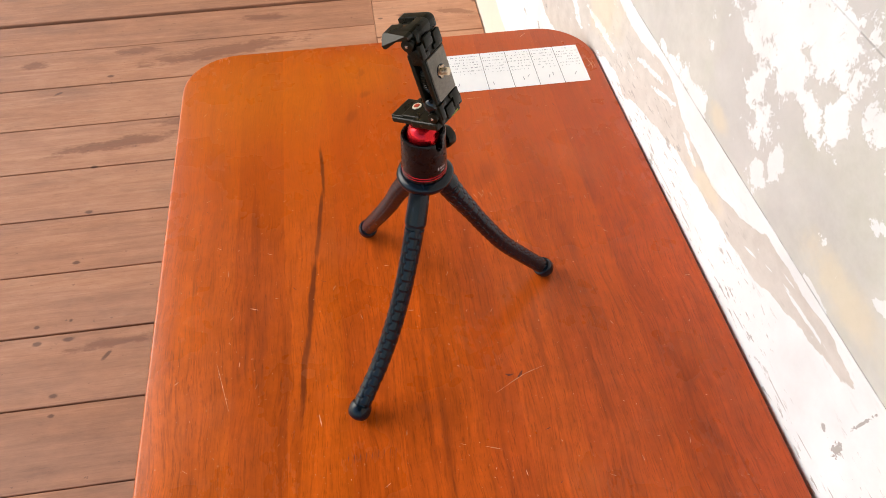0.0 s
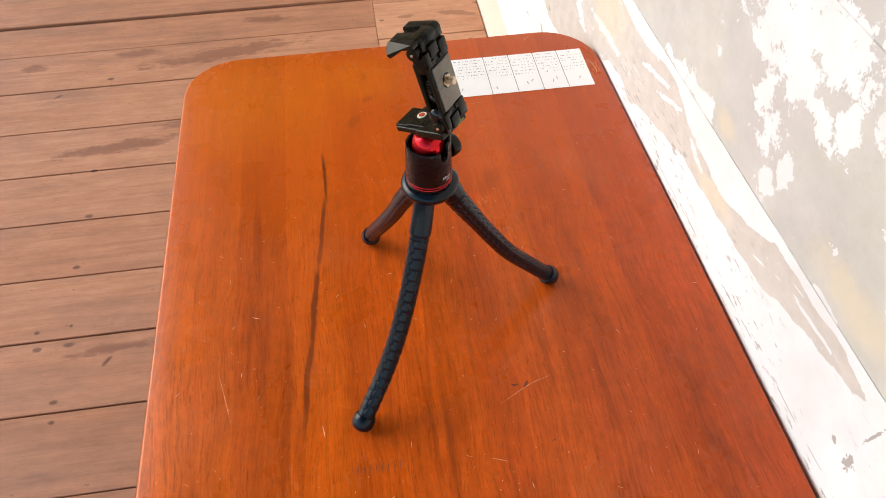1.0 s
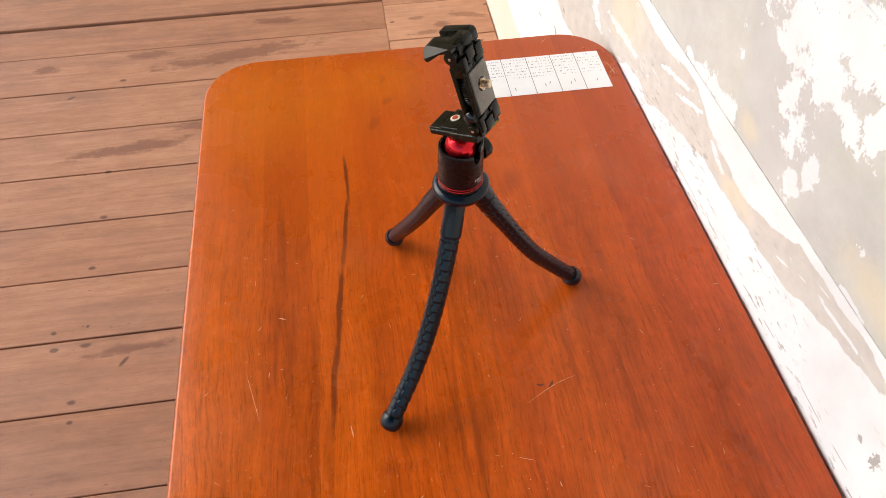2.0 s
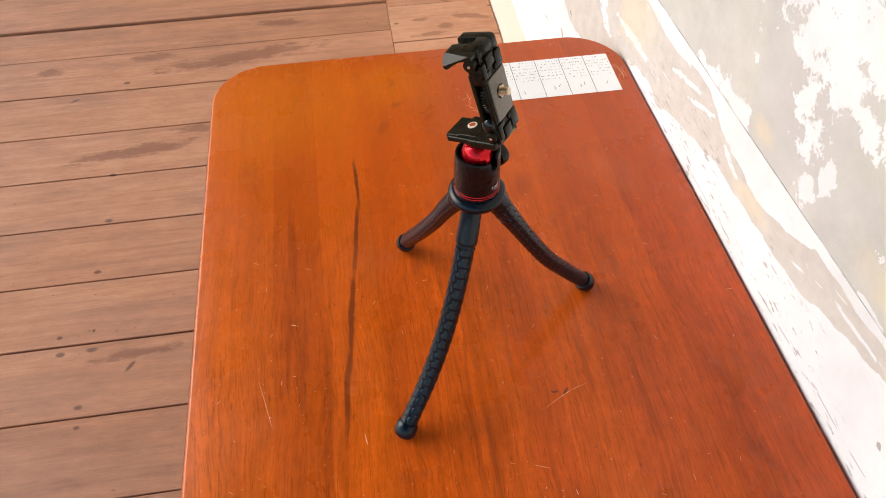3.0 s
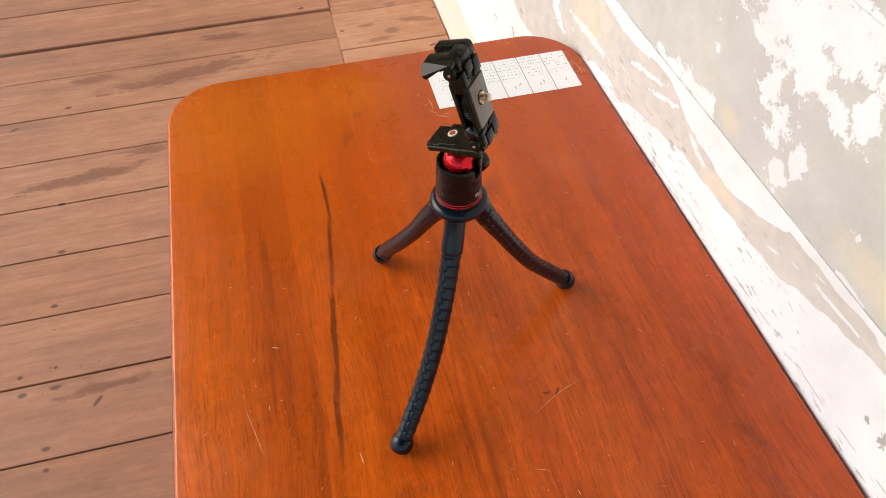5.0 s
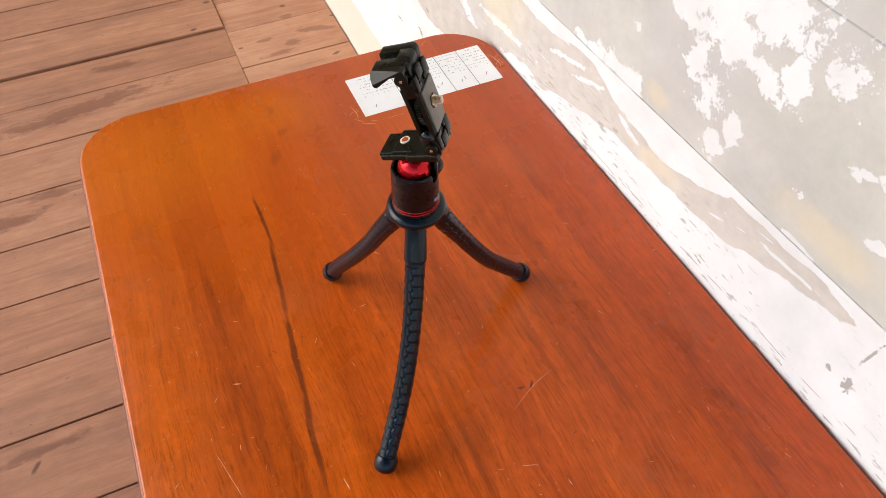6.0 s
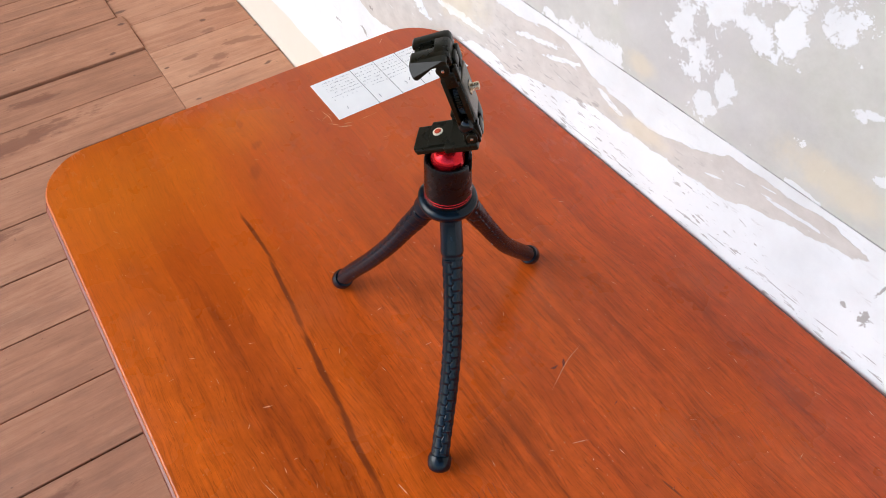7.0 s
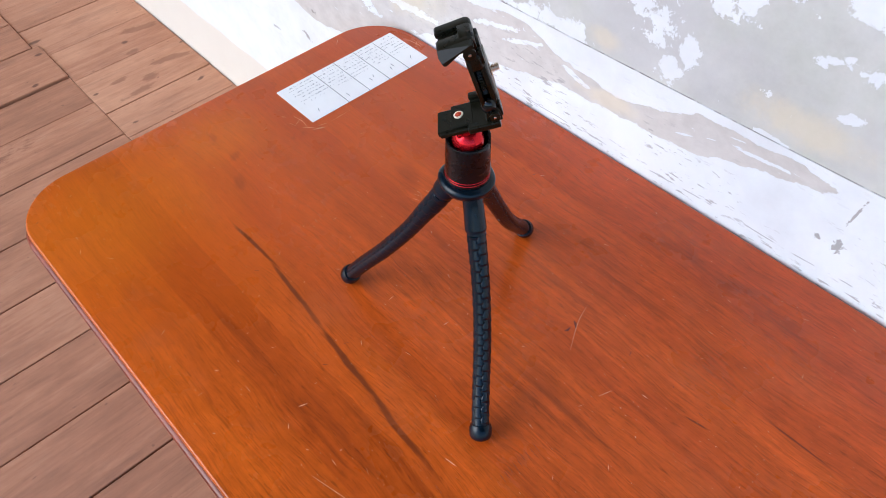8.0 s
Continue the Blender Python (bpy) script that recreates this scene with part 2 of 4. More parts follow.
    broken = m.step(m.noise(m.mapping(p, loc=(2, 2, 2), scale=(1, 60, 20)), 1.0, 4, 0.6), 0.38, 0.56, 0.05, 0.85)
    col = m.mix(m.math("MULTIPLY", m.step(crack, 0.0012, 0.0004), broken), col, (0.16, 0.14, 0.12))
    # a hairline runs through the paint just above the table
    hair = m.math("ADD", m.math("SUBTRACT", level, 0.4195), m.math("MULTIPLY", m.math("SUBTRACT", m.noise(m.mapping(p, scale=(1, 12, 1)), 1.0, 4, 0.6), 0.5), 0.010))
    hair = m.math("MULTIPLY", m.step(m.math("ABSOLUTE", hair), 0.0008, 0.0003), m.math("MULTIPLY", m.step(y, 0.62, 0.55), m.step(m.noise(m.mapping(p, loc=(5, 5, 5), scale=(1, 40, 5)), 1.0, 3), 0.44, 0.52)))
    col = m.mix(m.math("MULTIPLY", hair, 0.7), col, (0.33, 0.32, 0.31))
    foot = m.step(m.math("ADD", z, m.math("MULTIPLY", warp, 0.03)), 0.124, 0.132, 0.85, 0.0)
    col = m.mix(foot, col, (0.70, 0.63, 0.515))
    line = m.spots(m.join(y, z), WALL_MARKS)
    col = m.mix(m.step(m.math("ADD", line, m.math("MULTIPLY", m.math("SUBTRACT", m.noise(m.mapping(p, scale=(1, 150, 150)), 1.0, 4, 0.7), 0.5), 4.5)), 1.0, 0.8, 0.0, 0.75), col, (0.28, 0.255, 0.23))
    m.put("Base Color", col)
    relief = m.math("ADD", m.math("MULTIPLY", flakes, 0.5), m.math("ADD", m.math("MULTIPLY", bare, -0.5), m.math("MULTIPLY", warp2, 0.5)))
    m.bump(relief, 0.5, 0.002)
    return m.mat


def plain(name, colour, rough, metal=0.0, grain=0.12, scale=60.0, relief=0.0, spec=0.5):
    """A plain surface whose tone and gloss vary a little."""
    m = Mat(name, rough, metal)
    n = m.noise(m.coord, scale, 4, 0.6)
    dark = tuple(c * (1 - grain) for c in colour)
    light = tuple(min(1.0, c * (1 + grain)) for c in colour)
    m.put("Base Color", m.mix(m.step(n, 0.3, 0.7), dark, light))
    m.put("Roughness", m.step(n, 0.25, 0.75, max(0.03, rough - 0.05), rough + 0.06))
    if relief:
        m.bump(m.noise(m.coord, scale * 12, 3, 0.6), 0.3, relief)
    m.put("Specular IOR Level", spec)
    return m.mat


LANES = [(-0.19, (0.480, 0.0907, 0.0055)), (-0.15, (0.452, 0.0823, 0.0052)), (-0.112, (0.400, 0.0686, 0.0050)), (-0.064, (0.481, 0.0855, 0.0055)), (-0.01, (0.447, 0.0738, 0.0054)), (0.026, (0.469, 0.0781, 0.0056)),
         (0.068, (0.435, 0.0730, 0.0056)), (0.108, (0.420, 0.0664, 0.0056)), (0.142, (0.464, 0.0763, 0.0058)), (0.19, (0.420, 0.0654, 0.0056)), (0.232, (0.435, 0.0664, 0.0056)), (0.268, (0.386, 0.0555, 0.0056)), (0.306, (0.408, 0.0579, 0.0056))]
HONEY = [(-0.11, 0.76, 0.19, 0.13, 0), (0.02, 0.78, 0.10, 0.07, 0)]
STREAKS = [(-0.0195, 0.612, 0.044, 0.0021, 91), (-0.0262, 0.527, 0.058, 0.0027, 83.7), (-0.0358, 0.435, 0.058, 0.0032, 84.5), (-0.0446, 0.352, 0.056, 0.0032, 84.7),
           (0.146, 0.182, 0.012, 0.0012, 100), (0.193, 0.113, 0.030, 0.0010, 90)]
SHADES = [(-0.097, 0.405, 0.050, 0.0026, 88), (0.068, 0.47, 0.06, 0.0020, 90), (0.065, 0.37, 0.07, 0.0022, 86), (0.060, 0.28, 0.05, 0.0020, 92), (0.073, 0.28, 0.06, 0.0030, 91), (0.19, 0.44, 0.05, 0.0018, 92),
          (0.105, 0.36, 0.07, 0.0022, 88), (-0.055, 0.30, 0.06, 0.0060, 90), (0.12, 0.24, 0.05, 0.0030, 90), (0.175, 0.37, 0.05, 0.0040, 86), (0.215, 0.31, 0.05, 0.0035, 92), (-0.062, 0.345, 0.10, 0.0050, 87.5), (-0.092, 0.53, 0.06, 0.0045, 92), (-0.084, 0.38, 0.06, 0.0045, 88), (0.16, 0.575, 0.022, 0.010, 70),
          (0.295, 0.29, 0.018, 0.006, 60), (0.300, 0.235, 0.025, 0.006, 120), (0.296, 0.18, 0.014, 0.008, 80), (0.25, 0.25, 0.05, 0.010, 88), (0.125, 0.485, 0.02, 0.004, 80),
          (0.02, 0.70, 0.012, 0.006, 60), (0.04, 0.74, 0.010, 0.005, 30), (0.27, 0.55, 0.03, 0.004, 95), (0.23, 0.46, 0.03, 0.004, 95), (0.03, 0.50, 0.03, 0.006, 95)]
FLOOR_STAINS = [(-0.17, 1.584, 0.05, 0.012, 0), (-0.45, 1.492, 0.045, 0.012, 0), (-0.67, 1.47, 0.03, 0.012, 0), (-0.26, 1.463, 0.17, 0.022, 8), (-0.45, 1.182, 0.11, 0.016, 6),
                (-0.33, 1.23, 0.05, 0.01, 0), (-0.40, 0.703, 0.06, 0.010, 4), (0.285, 1.69, 0.05, 0.012, -15), (0.285, 1.538, 0.045, 0.010, -15), (0.212, 1.51, 0.018, 0.009, 0),
                (0.163, 1.542, 0.02, 0.007, 0), (0.169, 1.481, 0.03, 0.010, 0), (0.232, 1.615, 0.015, 0.010, 0)]
FLOOR_KNOTS = [(-0.60, 1.361, 0.012, 0.005, 30), (-0.499, 1.406, 0.009, 0.006, 0), (-0.491, 1.12, 0.011, 0.006, 0), (-0.482, 0.999, 0.010, 0.006, 0), (-0.485, 0.88, 0.009, 0.005, 0),
               (-0.473, 0.756, 0.005, 0.005, 0), (-0.525, 0.749, 0.006, 0.005, 0), (-0.519, 0.717, 0.009, 0.006, 0), (-0.471, 0.719, 0.013, 0.006, 0), (-0.406, 0.681, 0.016, 0.005, 55),
               (-0.476, 0.618, 0.009, 0.005, 0), (-0.473, 0.584, 0.007, 0.005, 0), (0.292, 1.433, 0.014, 0.007, 20), (0.233, 1.663, 0.010, 0.007, 0), (0.119, 1.399, 0.010, 0.005, 0),
               (0.10, 1.534, 0.008, 0.005, 0), (0.083, 1.805, 0.018, 0.010, 0), (0.07, 1.745, 0.012, 0.007, 0), (0.329, 1.575, 0.010, 0.006, 0), (0.019, 1.645, 0.009, 0.007, 0)]
BAND_TOP = [(0.20, 0.498), (0.235, 0.514), (0.30, 0.515), (0.36, 0.511), (0.40, 0.497), (0.45, 0.482), (0.49, 0.487), (0.55, 0.495), (0.575, 0.508), (0.62, 0.512), (0.68, 0.500), (0.75, 0.506), (1.10, 0.512)]
BAND_FOOT = [(0.20, 0.512), (0.235, 0.499), (0.27, 0.489), (0.32, 0.480), (0.35, 0.469), (0.39, 0.463), (0.50, 0.463), (0.55, 0.456), (0.64, 0.440), (0.675, 0.428), (0.72, 0.434), (0.83, 0.395), (0.97, 0.335), (1.10, 0.345)]
WALL_SLIVERS = [(0.785, 0.450, 0.062, 0.0050, -2), (0.640, 0.4907, 0.038, 0.0035, -14), (0.595, 0.4875, 0.031, 0.0026, -18), (0.515, 0.480, 0.020, 0.0030, 14), (0.290, 0.499, 0.031, 0.0020, -4),
                (0.373, 0.4815, 0.009, 0.0010, -16), (0.90, 0.44, 0.05, 0.010, 30), (0.345, 0.492, 0.008, 0.0008, -14), (0.318, 0.507, 0.010, 0.0010, -8)]
WALL_PAINT = [(0.455, 0.672, 0.082, 0.040, 0), (0.385, 0.690, 0.060, 0.028, 0), (0.356, 0.655, 0.014, 0.020, 0), (0.452, 0.602, 0.012, 0.030, 0), (0.432, 0.575, 0.020, 0.022, 0), (0.409, 0.545, 0.016, 0.015, 0),
              (0.394, 0.570, 0.009, 0.015, 0), (0.265, 0.628, 0.017, 0.006, -25), (0.253, 0.675, 0.022, 0.011, 0), (0.226, 0.631, 0.014, 0.006, -15), (0.308, 0.571, 0.005, 0.006, 0), (0.24, 0.583, 0.010, 0.005, -15),
              (0.545, 0.530, 0.034, 0.011, 0), (0.60, 0.526, 0.03, 0.006, 0), (0.535, 0.588, 0.007, 0.007, 0), (0.29, 0.529, 0.016, 0.003, 0), (0.385, 0.640, 0.02, 0.014, 0), (0.15, 0.60, 0.02, 0.012, 0)]
WALL_CREAM = [(0.262, 0.555, 0.055, 0.020, 0), (0.487, 0.541, 0.020, 0.012, 0), (0.465, 0.472, 0.040, 0.010, -4), (0.80, 0.47, 0.07, 0.035, 0)]
WALL_MARKS = [(0.194, 0.497, 0.0016, 0.012, 8), (0.193, 0.457, 0.006, 0.006, 0), (0.213, 0.457, 0.003, 0.003, 0), (1.05, 0.27, 0.012, 0.004, 30), (1.15, 0.24, 0.008, 0.003, 0), (0.98, 0.27, 0.008, 0.004, 0), (1.02, 0.33, 0.006, 0.003, 0)]

WOOD = mat_table()
PLANK = mat_plank("old_floorboard", 0.0)
# boards along the wall: sandier, with its bounced light put into their tone
SANDY_LIT = mat_plank("sandy_lit_floorboard", 0.13)
WALL = mat_wall()
RUBBER = plain("black_rubber", (0.0009, 0.0066, 0.0135), 0.22, grain=0.22, scale=90, relief=0.0001, spec=0.31)
PLASTIC = plain("black_plastic", (0.0058, 0.0056, 0.0024), 0.30, grain=0.2, scale=120, relief=0.0001, spec=0.26)
GLOSS = plain("glossy_black_plastic", (0.0040, 0.0050, 0.0055), 0.12, grain=0.1, scale=120, spec=0.5)
METAL = plain("black_anodised_metal", (0.0016, 0.0024, 0.0040), 0.28, 0.0, grain=0.15, scale=200, spec=0.34)
GREY = plain("grey_rubber_pad", (0.20, 0.178, 0.15), 0.40, grain=0.15, scale=400, relief=0.0003)
RED = plain("red_anodised_metal", (0.66, 0.012, 0.020), 0.20, 0.75, grain=0.1, scale=80)
STEEL = plain("bright_steel", (0.62, 0.60, 0.56), 0.25, 0.95, grain=0.15, scale=300)
BRASS = plain("pale_brass", (0.78, 0.64, 0.47), 0.3, 0.9, grain=0.15, scale=300)
CREAM = plain("cream_enamel", (0.78, 0.70, 0.55), 0.4, grain=0.1, scale=300)
LIME = plain("yellow_green_print", (0.35, 0.42, 0.05), 0.5, grain=0.1)
RUST = plain("red_brown_screw", (0.46, 0.05, 0.012), 0.45, grain=0.25, scale=500)
WHITE = plain("white_print", (0.50, 0.51, 0.53), 0.5, grain=0.05)
PAPER = plain("white_card", (0.93, 0.935, 0.94), 0.5, grain=0.02, scale=30)
INK = plain("black_ink", (0.09, 0.09, 0.10), 0.6, grain=0.3, scale=300)
FAINT = plain("grey_ink", (0.22, 0.225, 0.26), 0.6, grain=0.3, scale=300)
DARKWOOD = plain("dark_red_wood", (0.20, 0.034, 0.010), 0.38, grain=0.3, scale=40)
SCRATCH = plain("bare_scratched_wood", (0.66, 0.32, 0.17), 0.55, grain=0.35, scale=300)
GOUGE = plain("dark_gouge", (0.15, 0.020, 0.006), 0.5, grain=0.3, scale=300)
ROOF = plain("unseen_ceiling_boards", (0.30, 0.21, 0.15), 0.8, grain=0.3, scale=3)
EARTH = plain("dry_earth", (0.20, 0.17, 0.11), 0.95, grain=0.35, scale=1.5)
OCHRE = plain("pale_ochre_plaster", (0.78, 0.60, 0.38), 0.85, grain=0.12, scale=4)
UNDER = plain("dark_subfloor", (0.035, 0.025, 0.02), 0.95, grain=0.3, scale=6)


# ---- mesh helpers ----
def finish(name, bm, material, parent=None, label="", smooth=False):
    bmesh.ops.recalc_face_normals(bm, faces=bm.faces)
    me = bpy.data.meshes.new(name)
    bm.to_mesh(me)
    bm.free()
    me.materials.append(material)
    if smooth:
        me.polygons.foreach_set("use_smooth", [True] * len(me.polygons))
        me.set_sharp_from_angle(angle=radians(38))
    ob = new(name, me)
    if parent is not None:
        ob.parent = parent
        if parent.type == "EMPTY":
            ob.matrix_parent_inverse = parent.matrix_basis.inverted()
    if label:
        ob["label"] = label
    return ob


def part(name, bm, material, parent, label="", smooth=True):
    """A part in world coordinates under its thing or part."""
    return finish(name, bm, material, parent, label, smooth)


def base(name, x, y, z):
    ob = new(name)
    ob.matrix_basis = Matrix.Translation((x, y, z))
    return ob


def box(bm, lo, hi, bevel=0.0, segments=2, m=None):
    """A box between two corners, its edges rounded."""
    lo, hi = Vector(lo), Vector(hi)
    c = (lo + hi) / 2
    made = bmesh.ops.create_cube(bm, size=1.0, matrix=Matrix.Translation(c) @ Matrix.Diagonal((*(hi - lo), 1)))["verts"]
    if bevel:
        edges = {e for v in made for e in v.link_edges}
        out = bmesh.ops.bevel(bm, geom=list(edges), offset=bevel, segments=segments, profile=0.5, affect="EDGES")
        made = list({v for f in out["faces"] for v in f.verts} | {v for v in made if v.is_valid})
    if m is not None:
        bmesh.ops.transform(bm, matrix=m, verts=made)
    return made


def rod(bm, a, b, r, r2=None, sides=24, bevel=0.0):
    """A cylinder or cone from a to b."""
    a, b = Vector(a), Vector(b)
    m = Matrix.Translation((a + b) / 2) @ (b - a).to_track_quat("Z", "Y").to_matrix().to_4x4()
    made = bmesh.ops.create_cone(bm, cap_ends=True, segments=sides, radius1=r, radius2=r if r2 is None else r2, depth=(b - a).length, matrix=m)["verts"]
    if bevel:
        rims = {e for v in made for e in v.link_edges if any(len(f.verts) > 4 for f in e.link_faces)}
        bmesh.ops.bevel(bm, geom=list(rims), offset=bevel, segments=2, profile=0.5, affect="EDGES")


def lathe(bm, profile, cx, cy, sides=64, shape=None):
    """A turned solid of (radius, z) pairs round a vertical axis; shape(radius, z, angle) may move a point."""
    rings = []
    for r, z in profile:
        ring = []
        for k in range(sides):
            a = math.tau * k / sides
            rr, zz = shape(r, z, a) if shape else (r, z)
            ring.append(bm.verts.new((cx + rr * math.cos(a), cy + rr * math.sin(a), zz)))
        rings.append(ring)
    for lower, upper in zip(rings, rings[1:]):
        for k in range(sides):
            bm.faces.new((lower[k], lower[(k + 1) % sides], upper[(k + 1) % sides], upper[k]))
    bm.faces.new(rings[0][::-1])
    bm.faces.new(rings[-1])


def prism(bm, outline, y0, y1, bevel=0.0, m=None, other=None):
    """An outline in x and z, drawn out from y0 to y1, where it may become another one."""
    first = [bm.verts.new((x, y0, z)) for x, z in outline]
    last = [bm.verts.new((x, y1, z)) for x, z in other or outline]
    n = len(outline)
    faces = [bm.faces.new(first), bm.faces.new(last[::-1])]
    for k in range(n):
        faces.append(bm.faces.new((first[k], last[k], last[(k + 1) % n], first[(k + 1) % n])))
    made = first + last
    bmesh.ops.recalc_face_normals(bm, faces=faces)
    if bevel:
        edges = {e for f in faces for e in f.edges}
        out = bmesh.ops.bevel(bm, geom=list(edges), offset=bevel, segments=2, profile=0.5, affect="EDGES")
        made = list({v for f in out["faces"] for v in f.verts} | {v for v in made if v.is_valid})
    if m is not None:
        bmesh.ops.transform(bm, matrix=m, verts=made)


def glide(points, count):
    """A smooth line of count points through a few points."""
    pts = [Vector(p) for p in points]
    pts = [2 * pts[0] - pts[1], *pts, 2 * pts[-1] - pts[-2]]
    dense = []
    for a, b, c, d in zip(pts, pts[1:], pts[2:], pts[3:]):
        for k in range(40):
            t = k / 40
            dense.append(0.5 * (2 * b + (c - a) * t + (2 * a - 5 * b + 4 * c - d) * t * t + (3 * b - a - 3 * c + d) * t ** 3))
    dense.append(pts[-2])
    length = [0.0]
    for a, b in zip(dense, dense[1:]):
        length.append(length[-1] + (b - a).length)
    out, k = [], 0
    for n in range(count):
        s = length[-1] * n / (count - 1)
        while k < len(length) - 2 and length[k + 1] < s:
            k += 1
        f = (s - length[k]) / max(1e-9, length[k + 1] - length[k])
        out.append(dense[k].lerp(dense[k + 1], min(1.0, f)))
    return out, length[-1]


def tube(bm, line, radius, sides):
    """A closed tube along a line; radius(step, angle)."""
    rings = []
    side = Vector((0, 0, 1)).cross(line[-1] - line[0]).normalized()
    for n, p in enumerate(line):
        along = (line[min(n + 1, len(line) - 1)] - line[max(n - 1, 0)]).normalized()
        side = (side - along * side.dot(along)).normalized()
        over = along.cross(side)
        rings.append([bm.verts.new(p + (side * math.cos(math.tau * k / sides) + over * math.sin(math.tau * k / sides)) * radius(n, math.tau * k / sides)) for k in range(sides)])
    for lower, upper in zip(rings, rings[1:]):
        for k in range(sides):
            bm.faces.new((lower[k], lower[(k + 1) % sides], upper[(k + 1) % sides], upper[k]))
    bm.faces.new(rings[0][::-1])
    bm.faces.new(rings[-1])


# ---- the setting ----
DECK = -1.9


def build_shell():
    bm = bmesh.new()
    bmesh.ops.create_grid(bm, x_segments=1, y_segments=1, size=400, matrix=Matrix.Translation((0, 0, -0.5)))
    tagged(finish("ground", bm, EARTH), "dry bare earth around the raised wooden floor", "ground", kind="structure")
    bm = bmesh.new()
    box(bm, (DECK - 0.02, -2.6, -0.48), (0.60, 4.6, -0.030))
    floor = tagged(finish("floor", bm, UNDER), "raised floor of old worn pinkish-brown boards", "floor", kind="structure")
    # wall beside the table: leans back a little, with a cracked seam
    bm = bmesh.new()
    rows = [(-0.03, 0.334), (0.0, 0.335), (0.10, 0.341), (0.20, 0.347), (0.30, 0.353), (0.38, 0.3550), (0.42, 0.3565), (0.46, 0.3610), (0.50, 0.364), (0.5215, 0.3645),
            (0.5239, 0.3645), (0.5243, 0.3658), (0.5250, 0.3658), (0.5254, 0.3640), (0.55, 0.3640), (0.60, 0.364), (0.7105, 0.364), (0.7122, 0.3640), (0.7128, 0.366), (0.7134, 0.366), (0.7142, 0.3635), (1.2, 0.3635), (2.62, 0.362)]
    ys = [-2.6, -1.5, -0.6] + [-0.1 + 0.012 * k for k in range(110)] + [1.4, 1.8, 2.4, 3.4, 4.6]
    grid = []
    for z, x in rows:
        line = []
        for y in ys:
            wave = 0.0006 * noise.noise((y * 7, 0.3, 1.0)) + 0.0005 * noise.noise((y * 31, 2.3, 1.0)) if 0.5 < z < 0.75 else 0.0
            swell = 0.0016 * noise.noise((y * 5, z * 9, 4.0)) * min(1, max(0, z * 8))
            turn = 0.024 * (0.42 - max(-0.5, min(0.9, y))) * min(1.0, max(0.0, (z - 0.15) / 0.2))
            fall = 0.022 * (0.40 - max(-0.5, min(0.9, y))) * min(1.0, max(0.0, (z - 0.40) / 0.1)) if z < 0.65 else 0.0
            line.append(bm.verts.new((x + swell + turn, y, z + wave + fall)))
        grid.append(line)
    for a, b in zip(grid, grid[1:]):
        for k in range(len(ys) - 1):
            bm.faces.new((a[k], a[k + 1], b[k + 1], b[k]))
    back = [[bm.verts.new((0.56, y, z)) for y in (ys[0], ys[-1])] for z in (rows[0][0], rows[-1][0])]
    bm.faces.new((back[0][0], back[0][1], back[1][1], back[1][0]))
    bm.faces.new(grid[-1] + [back[1][1], back[1][0]])
    bm.faces.new(grid[0][::-1] + [back[0][0], back[0][1]])
    bm.faces.new([r[0] for r in grid] + [back[1][0], back[0][0]])
    bm.faces.new([r[-1] for r in grid][::-1] + [back[0][1], back[1][1]])
    tagged(finish("wall_east", bm, WALL, smooth=True), "old grey plaster wall with peeling white and cream paint", "wall", kind="structure")
    # assumed ceiling, never in view; its edges are set to hold back sky light
    bm = bmesh.new()
    box(bm, (-1.7, -2.6, 2.63), (0.60, 4.6, 2.75))
    tagged(finish("ceiling", bm, ROOF), "unseen plain brown board ceiling assumed over the veranda", "ceiling", kind="structure")
    # added out of view to block the north sky and warm the reflections
    bm = bmesh.new()
    box(bm, (DECK, 4.6, -0.03), (0.60, 4.72, 2.75))
    tagged(finish("unseen_wall_north", bm, OCHRE), "unseen plain pale ochre plaster wall added to close the veranda's end", "wall", kind="structure")
    return floor


FLOOR = build_shell()

# ---- the coffee table ----
TOP = 0.41
EAST, WEST, NORTH, SOUTH, ROUND = 0.3535, -0.1915, 0.852, -0.22, 0.073


def outline(inset, n=14):
    """The table top's rounded outline, drawn in by inset."""
    pts = []
    r = ROUND - inset
    for cx, cy, a0 in ((EAST - ROUND, NORTH - ROUND, 0), (WEST + ROUND, NORTH - ROUND, 90), (WEST + ROUND, SOUTH + ROUND, 180), (EAST - ROUND, SOUTH + ROUND, 270)):
        for k in range(n + 1):
            a = radians(a0 + 90 * k / n)
            px, py = cx + r * math.cos(a), cy + r * math.sin(a)
            pts.append((min(px + 0.022 * (0.55 - py) * (px - WEST) / (EAST - WEST), 0.3535 + 0.024 * (0.42 - py)), py))
    return pts


